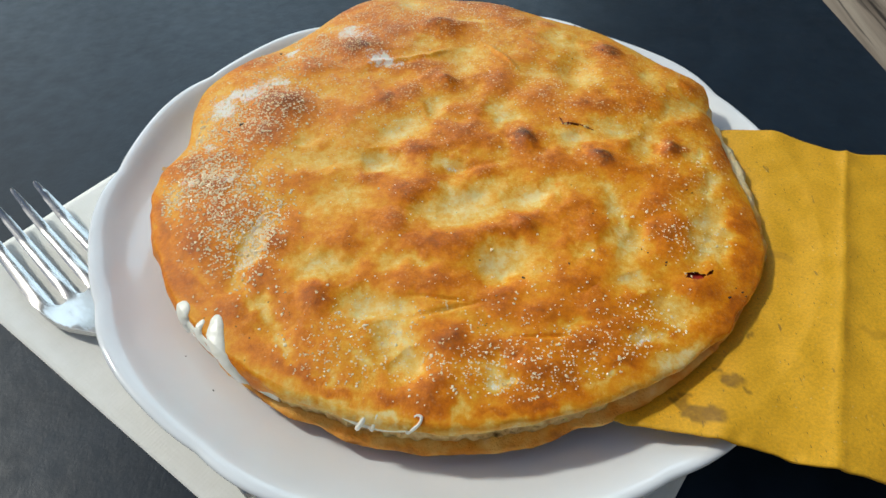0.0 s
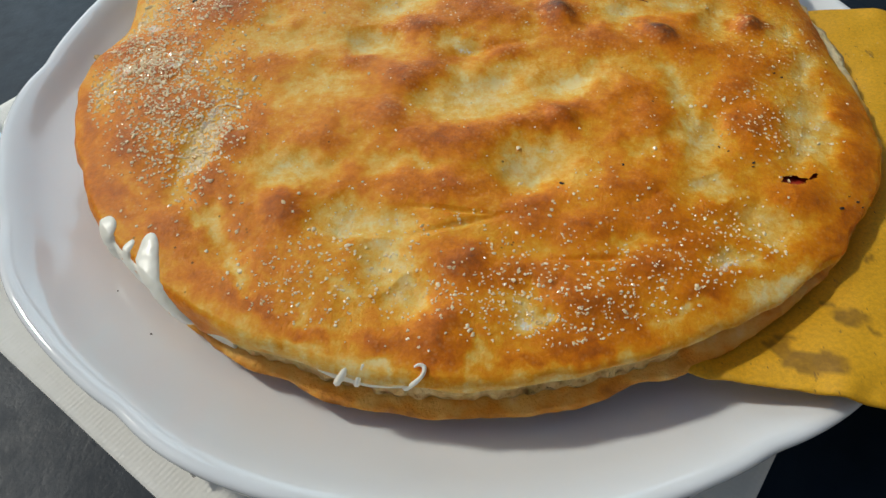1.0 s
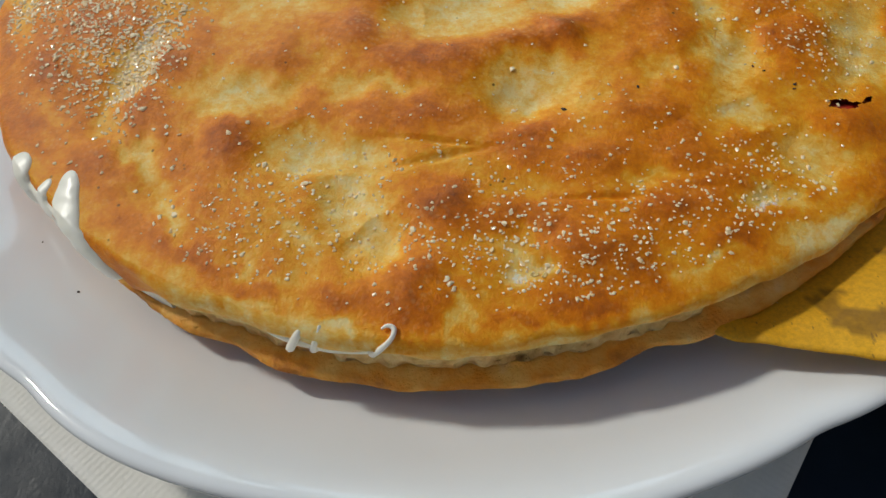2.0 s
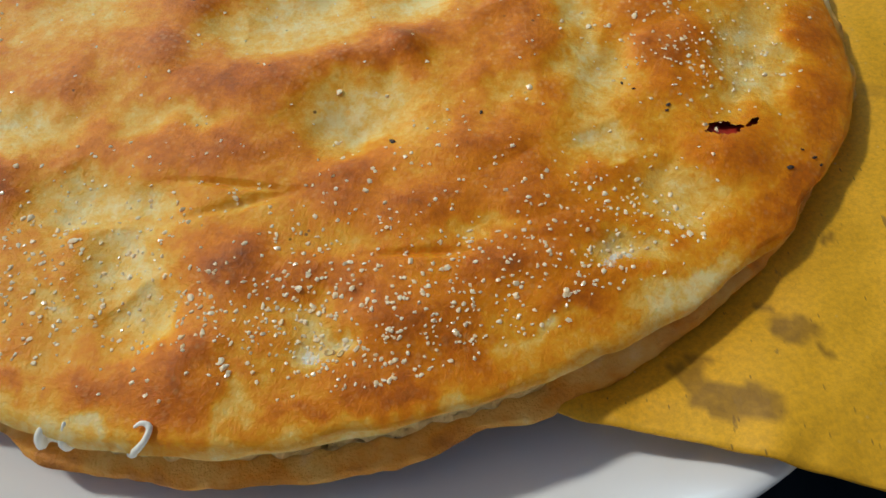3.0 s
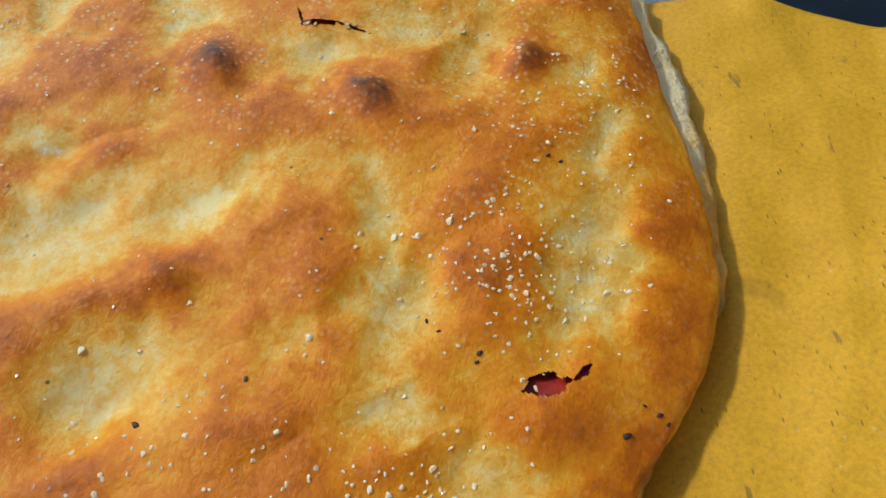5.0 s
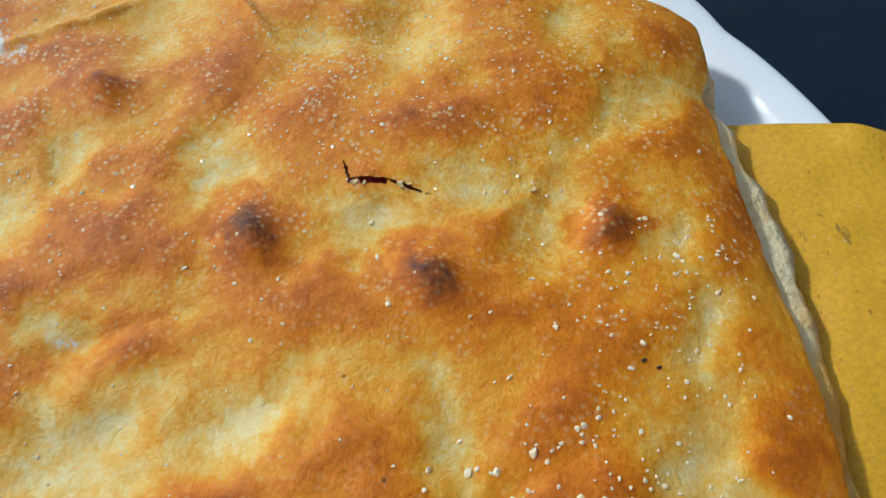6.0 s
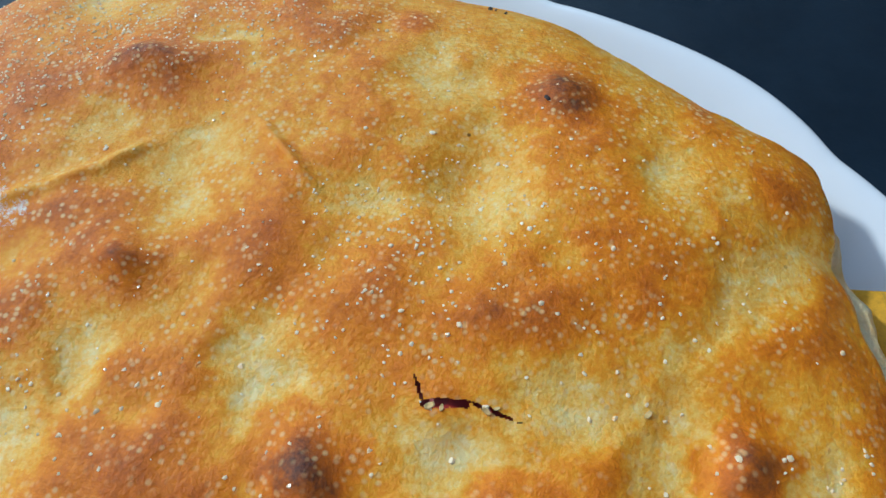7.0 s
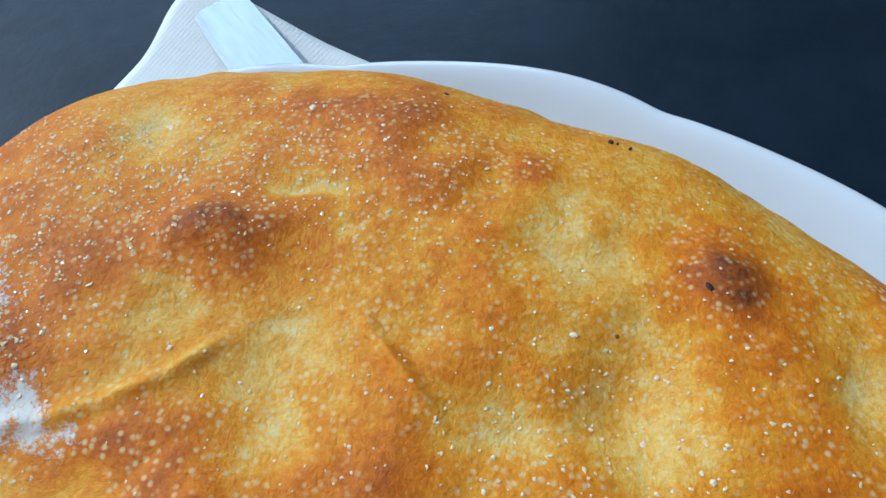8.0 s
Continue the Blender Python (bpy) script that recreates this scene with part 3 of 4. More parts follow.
def crust_top(x, y):
    """Height, browning, flour and paleness of the upper crust at x, y (arrays)."""
    a = np.arctan2(y - CENTRE[1], x - CENTRE[0])
    rho = np.clip(np.hypot(x - CENTRE[0], y - CENTRE[1]) / (around(TOP_RADIUS, a) / 1000), 0, 1)
    body = np.clip(1 - rho**4, 0, 1)
    z = 0.0335 + 0.012 * (y - 0.011) + (0.0110 + 0.05 * (y - 0.011)) * body**0.7 + 0.0020 * np.exp(-((x + 0.045) / 0.04) ** 2 - ((y - 0.105) / 0.03) ** 2)
    lx, ly = x + 0.0009 * WARP_X(x, y), y + 0.0009 * WARP_Y(x, y)
    wx, wy = x + 0.0014 * WARP_X(x, y) + 0.0005 * TWIST_X(x, y), y + 0.0014 * WARP_Y(x, y) + 0.0005 * TWIST_Y(x, y)
    none = np.zeros(np.shape(x))
    keep, hill, burnt, pale, sunk, flour = none, none, none, none, none, none
    for one in BROWN:
        g = one[5] * spot(wx, wy, one)
        keep = keep + g**4
        hill = np.maximum(hill, 0.00030 * min(one[3], 8) * one[5] * spot(lx, ly, one))
    for one in BLISTER:
        g = spot(wx, wy, (one[0], one[1], one[2] * 1.3, one[3] * 1.3, one[4]))
        burnt = np.maximum(burnt, one[5] * g)
        hill = hill + 0.0030 * one[5] * spot(x, y, one) * min(1, 7 / one[2])
    for one in PALE:
        g = one[5] * spot(wx, wy, one, 1.3)
        pale = np.maximum(pale, g)
        sunk = np.maximum(sunk, 0.00036 * min(one[3], 8) * spot(lx, ly, one) * one[5])
    for one in FLOUR:
        flour = np.maximum(flour, one[5] * spot(wx, wy, one))
    brown = keep**0.25
    cut = np.zeros(np.shape(x))
    for one in CREASE:
        cut = np.maximum(cut, spot(x, y, one))
    ridge = np.zeros(np.shape(x))
    for one in LIP:
        ridge = np.maximum(ridge, spot(x, y, one))
    rough = 0.0006 * WIDE(x, y) + 0.00020 * MIDDLE(x, y) + 0.00003 * SMALL(x, y)
    inner = np.clip((1 - rho) * 9, 0.25, 1)
    z = z + (hill - sunk + rough) * inner - 0.0009 * cut + 0.0012 * ridge
    for one in PIT:
        z = z - 0.0020 * spot(x, y, one)
    brown = (0.285 + 0.55 * brown + 0.03 * WIDE(x, y) + 0.05 * MIDDLE(x, y)) * (1 - 0.95 * pale)
    brown = np.maximum(brown, np.clip(burnt * 3, 0, 0.3) + 0.66 * burnt) - 0.04 * ridge - 0.08 * cut
    brown = np.clip(brown - 0.06 * np.clip((rho - 0.955) / 0.045, 0, 1) * np.clip((-0.065 - y) / 0.03, 0, 1), 0, 1)
    return z, brown, flour, 1 / (1 + np.exp(-(y - 0.0) / 0.02))


def attribute(ob, name, values):
    ob.data.attributes.new(name, "FLOAT", "POINT").data.foreach_set("value", np.asarray(values, np.float32))


HOLES = [(80.5, -60.6, 3.4, 1.9, 8), (86, -59.2, 1.7, 0.6, 40), (43.4, 14.0, 2.2, 0.30, 104), (46.8, 11.6, 3.7, 0.75, 176), (53.0, 10.3, 3.8, 0.34, 154)]


def make_bread():
    bread = thing("filled_flatbread", "golden baked filled flatbread sprinkled with coarse crystals, resting on the plate", "flatbread", Matrix.Translation((0, 0, 0.0160)))
    base = Matrix.Translation((0, 0, -0.0160))
    turns, rings = 1700, 420
    a = np.linspace(0, 2 * np.pi, turns, endpoint=False)
    s = np.linspace(0.00002, 1, rings) ** 0.85
    radius = around(TOP_RADIUS, a) / 1000 - 0.001 + 0.0004 * Waves(21, 0.018)(0.12 * np.cos(a), 0.12 * np.sin(a))
    A, S = np.meshgrid(a, s)
    x, y = CENTRE[0] + S * radius * np.cos(A), CENTRE[1] + S * radius * np.sin(A)
    z, brown, flour, dip = crust_top(x, y)
    # the rounded lip, then the underside
    lip = []
    # the side hangs lowest where the crust is folded down, and little where the seam gapes
    deg = np.degrees(a)
    drape = np.interp(deg, [0, 20, 150, 185, 238, 246, 262, 276, 284, 340, 360], [0.10, 0.2, 0.4, 0.95, 1.0, 0.55, 0.40, 0.34, 0.12, 0.10, 0.10])
    depth = 0.0026 + 0.0085 * drape
    for k, (out, down) in enumerate([(0.0008, 0.08), (0.0013, 0.22), (0.0015, 0.42), (0.0014, 0.64), (0.0009, 0.84), (-0.0006, 1.0), (-0.007, 1.0), (-0.03, 0.8)]):
        rr = radius + out * (1 + 0.3 * Waves(22 + k, 0.015)(x[-1], y[-1]))
        lip.append((CENTRE[0] + rr * np.cos(a), CENTRE[1] + rr * np.sin(a), z[-1] - down * depth * (1 + 0.10 * Waves(30, 0.02)(x[-1], y[-1]))))
    px, py, pz = (np.concatenate([v, np.stack([l[i] for l in lip])]) for i, v in enumerate((x, y, z)))
    tail = np.array([0.95, 0.8, 0.6, 0.45, 0.3, 0.15, 0.0, 0.0])[:, None]
    fold = np.clip((drape - 0.5) * 2.2, 0, 1)
    pb = np.concatenate([brown, np.maximum(brown[-1] * tail, fold * 0.50)])
    pf = np.concatenate([flour, np.zeros((8, turns))])
    pd = np.concatenate([dip, np.tile(dip[-1], (8, 1))])
    faces = grid_faces(rings + 8, turns, True)
    mid = (px.ravel()[faces].mean(1), py.ravel()[faces].mean(1))
    open_face = np.zeros(len(faces), bool)
    jag = 0.35 * Waves(41, 0.0022)(*mid)
    for one in HOLES:
        open_face |= (spot(*mid, one) > 0.45 + 0.35 * jag) & (np.arange(len(faces)) < (rings - 1) * turns)
    top = part("top_crust", np.stack([px, py, pz], -1).reshape(-1, 3), faces[~open_face].tolist(), CRUST, bread, "blistered golden-brown upper crust with dark burnt bubbles")
    for name, values in (("browning", pb), ("flour", pf), ("grain", pd)):
        attribute(top, name, values.ravel())
    top.matrix_basis = base

    # lower crust: flat cake whose rim shows below the upper one and as a ledge on the paper's side
    rb = radius * 0 + 0.1264 + 0.0003 * Waves(51, 0.03)(x[-1], y[-1])
    under = 1 / (1 + np.exp(-(np.degrees(a) - 241) / 2.5)) + np.clip(1 - np.degrees(a) / 40, 0, 1)
    rb = np.minimum(rb, radius + 0.0004 + 0.0032 * np.clip(under, 0, 1) * (1 - 0.8 * np.exp(-(((np.degrees(a) - 326) / 14) ** 2))) + 0.0034 * np.exp(-((np.degrees(np.angle(np.exp(1j * (a + radians(6))))) / 18) ** 2)))
    rb -= 0.002 * np.exp(-((np.degrees(a) - 287) / 2.5) ** 2) + 0.0014 * np.exp(-((np.degrees(a) - 247) / 5) ** 2)
    up = 0.0122 / (1 + np.exp(-(CENTRE[0] + rb * np.cos(a) - 0.066) / 0.016))
    section = [(-0.030, 0.0030), (-0.012, 0.0032), (-0.004, 0.0035), (-0.0010, 0.0033), (0.0, 0.0025), (-0.0003, 0.0015), (-0.0016, 0.0006), (-0.006, 0.0001), (-0.02, 0.0), (-0.1, 0.0)]
    bx, by, bz, bb = [], [], [], []
    for k, (out, h) in enumerate(section):
        wob = 0.00040 * Waves(60 + k, 0.016)(x[-1], y[-1]) + 0.00014 * Waves(61 + k, 0.005)(x[-1], y[-1])
        rr = rb + out + wob
        bx.append(CENTRE[0] + rr * np.cos(a)), by.append(CENTRE[1] + rr * np.sin(a)), bz.append(0.0160 + up + h + wob)
        bb.append(np.clip((0.10, 0.18, 0.36, 0.52, 0.58, 0.60, 0.64, 0.75, 0.8, 0.8)[k] + 0.12 * Waves(70, 0.02)(bx[-1], by[-1]) - 0.55 * np.exp(-((np.degrees(np.angle(np.exp(1j * a)))) / 20) ** 2), 0, 1))
    low = part("bottom_crust", np.stack([np.array(bx), np.array(by), np.array(bz)], -1).reshape(-1, 3), grid_faces(len(section), turns, True).tolist(), BASE, bread, "thin browned lower crust")
    attribute(low, "browning", np.array(bb).ravel())
    low.matrix_basis = base

    # crumb and filling seen in the open seam and through the torn spots
    sec = [(-0.09, 0.0128), (-0.012, 0.0126), (-0.0030, 0.0118), (-0.0016, 0.0085), (-0.0010, 0.0042), (-0.0012, 0.0006), (-0.09, 0.0004)]
    cr = np.minimum(rb, radius)
    ring = []
    for k, (out, h) in enumerate(sec):
        w = 0.0007 * Waves(80 + k, 0.006)(x[-1], y[-1])
        rr = cr + out + w - 0.0028 * np.exp(-((np.degrees(a) - 279) / 7) ** 2) * (k in (2, 3, 4))
        ring.append(np.stack([CENTRE[0] + rr * np.cos(a), CENTRE[1] + rr * np.sin(a), 0.0190 + up * np.clip(1 - h / 0.0128, 0, 1) + h + 0.5 * w], -1))
    crumb = part("crumb", np.concatenate(ring), grid_faces(len(sec), turns, True).tolist(), CRUMB, bread, "pale airy crumb in the open seam")
    crumb.matrix_basis = base
    for mx, my in ((0.083, -0.060), (0.048, 0.0125)):
        gx, gy = np.meshgrid(np.linspace(mx - 0.0085, mx + 0.0085, 24), np.linspace(my - 0.0085, my + 0.0085, 24))
        gz = crust_top(gx, gy)[0] - 0.0015 + 0.0003 * Waves(91, 0.006)(gx, gy)
        fill = part("filling", np.stack([gx, gy, gz], -1).reshape(-1, 3), grid_faces(24, 24).tolist(), HAM, bread, "dark red cured meat showing through a tear")
        fill.matrix_basis = base
    return bread, base


BREAD, BREAD_BASE = make_bread()


def crust_height(x, y):
    return float(crust_top(np.array([x]), np.array([y]))[0][0])


def make_crystals():
    """Loose crystals baked on the crust: small irregular blocks, dense in some fields."""
    g = np.random.default_rng(7)
    # field: x, y, long, short, turn, how many
    fields = [(12, -93, 26, 11, 4, 320), (45, -88, 20, 10, 10, 140), (-35, -88, 22, 16, 30, 300), (20, -72, 40, 14, 5, 100), (28, -102, 24, 7, 8, 150), (-78, -40, 20, 14, 105, 760), (-66, -46, 5, 16, 170, 320), (78, -44, 9, 16, 80, 120), (60, -78, 14, 10, 20, 80), (85, -20, 14, 16, 80, 50),
              (-97, -22, 10, 26, 100, 560), (-92, -12, 12, 12, 90, 420), (-100, 12, 12, 18, 90, 380), (-74, 24, 16, 16, 0, 420), (-20, 95, 34, 14, 170, 480), (-44, 70, 24, 18, 40, 520), (-60, 60, 34, 26, 40, 380), (-85, 15, 20, 24, 60, 300), (50, 40, 34, 26, 10, 330), (100, -5, 10, 26, 90, 70), (20, 90, 24, 16, 160, 170), (-30, 20, 34, 24, 0, 140)]
    spots = []
    for x, y, long, short, turn, count in fields:
        count = int(count * 1.35)
        c, s = math.cos(radians(turn)), math.sin(radians(turn))
        u, v = g.normal(0, long * 0.6, count), g.normal(0, short * 0.6, count)
        spots.append(np.stack([x + u * c - v * s, y + u * s + v * c], -1))
    n = 500
    r, t = 112 * np.sqrt(g.uniform(0, 1, n)), g.uniform(0, 2 * np.pi, n)
    spots.append(np.stack([r * np.cos(t), 11 + r * np.sin(t)], -1))
    p = np.concatenate(spots) / 1000
    a = np.arctan2(p[:, 1] - CENTRE[1], p[:, 0] - CENTRE[0])
    p = p[np.hypot(p[:, 0] - CENTRE[0], p[:, 1] - CENTRE[1]) < around(TOP_RADIUS, a) / 1000 * 0.96]
    z = crust_top(p[:, 0], p[:, 1])[0]
    verts, faces = [], []
    ball = bmesh.new()
    bmesh.ops.create_icosphere(ball, subdivisions=1, radius=1.0)
    corner = np.array([v.co[:] for v in ball.verts])
    quads = np.array([[v.index for v in f.verts] for f in ball.faces])
    ball.free()
    for (x, y), h in zip(p, z):
        size = (0.00042 if x < -0.055 else 0.00034 if y < 0.02 else 0.00028) * math.exp(g.normal(0, 0.25))
        turn = np.array(Euler(g.uniform(0, 3, 3)).to_matrix())
        block = (corner * g.uniform(0.5, 1.15, (12, 1)) * g.uniform(0.65, 1.45, 3)) @ turn.T * size
        verts.append(block * (1, 1, 0.55) + (x, y, h + size * 0.05))
        faces.append(quads + 12 * len(faces))
    ob = part("sugar", np.concatenate(verts), np.concatenate(faces).tolist(), SUGAR, BREAD, "coarse white crystals, warm-tinted as if light passed through", smooth=False)
    ob.matrix_basis = BREAD_BASE
    tagged(ob, kind="stuff")


make_crystals()


def make_flecks():
    """Charred crumbs on the crust."""
    spots = [(23, -62.4, 0.75), (38.5, -57.4, 0.55), (71.7, -55.7, 0.6), (71.2, -57, 0.5), (90.7, -68.1, 0.8), (96, -65.3, 0.6), (94, -64, 0.4), (97, -66.5, 0.45), (64.3, -50, 0.45), (66, -52, 0.4), (-84.7, 14.5, 1.3),
             (-89.4, 11.3, 0.8), (-76.9, 66, 0.9), (60.5, 97.5, 0.9), (61.6, 97.1, 0.5), (63.5, 95.5, 0.6), (32.4, 111.5, 0.6), (67.8, 64.6, 0.9), (88, -23, 0.5), (86, -22, 0.5)]
    g = np.random.default_rng(9)
    for x, y, r in spots:
        bm = bmesh.new()
        bmesh.ops.create_icosphere(bm, subdivisions=2, radius=r * 0.00052)
        for v in bm.verts:
            v.co = v.co * g.uniform(0.7, 1.2)
            v.co.x, v.co.z = v.co.x * 1.7, v.co.z * 0.45
        ob = from_bm("charred_fleck", bm, CHAR, BREAD)
        ob.matrix_basis = BREAD_BASE @ Matrix.Translation((x / 1000, y / 1000, crust_height(x / 1000, y / 1000) + 0.0001)) @ pose(0, 0, 0, 0, 0, float(g.uniform(0, 180)))


make_flecks()


def make_flakes():
    """Loose scraps of crust: thin curled chips lying on the bread, x, y, lift, length (mm), turn."""
    spots = [(44.8, 11.4, 0.0, 1.5, 20), (46.4, 11.0, 0.0, 1.0, 70), (52.4, 10.2, 0.0, 1.4, 130), (53.8, 10.5, 0.0, 0.9, 10), (74.0, 8.8, 0.0, 1.3, 40),
             (14.5, -100.5, 0.0, 1.5, 0), (16.2, -100.8, 0.0, 1.2, 50), (-111.5, -3.0, -1.5, 5.0, 10)]
    g = np.random.default_rng(19)
    for x, y, lift, length, turn in spots:
        nu, nv = 7, 5
        u, v = np.meshgrid(np.linspace(-1, 1, nu), np.linspace(-1, 1, nv), indexing="ij")
        wide = 0.55 * (1 - 0.5 * u**2) * g.uniform(0.8, 1.2, u.shape)
        up = 0.30 * u**2 + 0.12 * g.uniform(-1, 1, u.shape)
        top = np.stack([u * 0.5 * length, v * wide * 0.5 * length, (up + 0.22) * length * 0.5 + lift], -1).reshape(-1, 3) / 1000
        low = top - (0, 0, 0.00022 * max(1, length / 2))
        f, n = grid_faces(nu, nv), nu * nv
        rim = np.concatenate([np.arange(nv), np.arange(1, nu) * nv + nv - 1, (nu - 1) * nv + np.arange(nv - 1)[::-1], np.arange(1, nu - 1)[::-1] * nv])
        side = np.array([(p, q, q + n, p + n) for p, q in zip(rim, np.roll(rim, -1))])
        ob = part("crust_flake", np.concatenate([top, low]), np.concatenate([f[:, ::-1], f + n, side]).tolist(), CRUMB, BREAD)
        ob.matrix_basis = BREAD_BASE @ pose(x / 1000, y / 1000, crust_height(x / 1000, y / 1000), 0, 0, turn)


make_flakes()


def mm(*rows):
    return [tuple(c / 1000 for c in r) for r in rows]


def make_cheese(label, *strands):
    """Runs of melted cheese, grown together into one skin; a strand: points in mm, then radii in mm."""
    verts, faces = [], []
    for points, radii in strands:
        line = smooth_line(mm(*points), 6)
        wide = np.interp(np.linspace(0, 1, len(line)), np.linspace(0, 1, len(radii)), radii) / 1000
        v, f = sweep(line, wide.tolist(), 12)
        faces += [tuple(i + len(verts) for i in q) for q in f]
        verts += v
    ob = part("cheese_drip", verts, faces, CHEESE, BREAD, label)
    ob.matrix_basis = BREAD_BASE
    m = ob.modifiers.new("skin", "REMESH")
    m.mode, m.voxel_size, m.use_smooth_shade = "VOXEL", 0.00028, True
    m = ob.modifiers.new("flow", "SMOOTH")
    m.factor, m.iterations = 0.5, 5


def make_cheese_run():
    """Cheese that has run over the lip: a skin that follows the crust, proud along its runs and sunk in the crust between them."""
    na, ns = 260, 150
    deg, s = np.meshgrid(np.linspace(219, 243, na), np.linspace(-14, 13, ns), indexing="ij")
    a = np.radians(deg)
    edge = around(TOP_RADIUS, a) / 1000 - 0.001
    reach = np.minimum(edge + s / 1000, edge * 0.999)
    top = crust_top(CENTRE[0] + reach * np.cos(a), CENTRE[1] + reach * np.sin(a))[0]
    turn = 1 / (1 + np.exp(-(s - 0.6) / 0.8))
    out = reach + 0.0013 * turn
    z = top - np.maximum(s, 0) / 1000 * (1 - np.exp(-np.maximum(s, 0) / 1.5))

    def run(path, widths, start, end, height):
        """A run whose middle passes path (angle at way) with half widths in degrees."""
        way, at = [p[0] for p in path], [p[1] for p in path]
        off = (deg - np.interp(s, way, at)) / np.interp(s, way, widths)
        along = (s - (start + end) / 2) / ((end - start) / 2)
        return height * np.sqrt(np.clip(1 - off**2 - np.abs(along) ** 5, 0, 1))

    wave = 0.15 * Waves(141, 0.0035)(deg * 0.0021, s / 1000)
    runs = [run([(-3, 222.6), (1, 222.9), (9, 223.4)], [1.5, 1.8, 1.8], -2.5, 9.5, 1.9), run([(-7, 226.8), (0, 227.5), (6, 228.0)], [0.6, 0.8, 0.9], -3, 7, 1.0),
            run([(-10, 228.0), (-4, 229.8), (0, 231.8), (4, 234.2), (8, 236.4)], [1.3, 1.9, 2.4, 2.6, 2.5], -7, 10, 2.1), run([(0, 229.5), (8, 229.5)], [7.5, 7.5], 1.5, 8.5, 1.0)]
    thick = sum(q**3 for q in runs) ** (1 / 3)
    lift = (np.where(thick > 0, thick - 0.35 + wave, -1.2)) / 1000
    for _ in range(10):
        lift[1:-1, 1:-1] = (lift[:-2, 1:-1] + lift[2:, 1:-1] + lift[1:-1, :-2] + lift[1:-1, 2:] + 2 * lift[1:-1, 1:-1]) / 6
    lift = np.where(lift > 0, lift * (0.45 + 0.55 * turn), lift)
    out, z = out + lift * turn, z + lift * (1 - turn)
    skin = np.stack([CENTRE[0] + out * np.cos(a), CENTRE[1] + out * np.sin(a), z], -1).reshape(-1, 3)
    inner = np.stack([CENTRE[0] + (out - 0.003) * np.cos(a), CENTRE[1] + (out - 0.003) * np.sin(a), z - 0.003], -1).reshape(-1, 3)
    f, n = grid_faces(na, ns), na * ns
    rim = np.concatenate([np.arange(ns), np.arange(1, na) * ns + ns - 1, (na - 1) * ns + np.arange(ns - 1)[::-1], np.arange(1, na - 1)[::-1] * ns])
    side = np.array([(p, q, q + n, p + n) for p, q in zip(rim, np.roll(rim, -1))])
    ob = part("cheese_drip", np.concatenate([skin, inner]), np.concatenate([f, f[:, ::-1] + n, side]).tolist(), CHEESE, BREAD, "glossy melted cream cheese run over the crust's edge")
    ob.matrix_basis = BREAD_BASE


make_cheese_run()
make_cheese(
    "thin pale cheese strings across the open seam",
    ([(-12.2, -111.2, 33.6), (-11.1, -110.5, 33.8), (-9.9, -111.0, 33.6), (-10.4, -112.6, 32.9), (-12.2, -113.4, 31.0), (-14.2, -112.8, 28.0)], [0.3, 0.42, 0.5, 0.5, 0.6, 0.9]),
    ([(-25.4, -107.6, 32.2), (-27.2, -110.6, 30.4), (-29.2, -110.6, 26.0)], [0.5, 0.8, 0.9]),
    ([(-22.8, -109.6, 32.6), (-24.0, -111.6, 29.8), (-24.8, -111.2, 26.4)], [0.4, 0.6, 0.8]),
    ([(-34.0, -106.8, 26.2), (-29.0, -108.4, 26.4), (-22.0, -109.8, 26.4), (-15.0, -110.4, 26.4), (-7.0, -110.2, 26.8)], [0.5, 1.4, 1.8, 1.5, 0.5]),
)


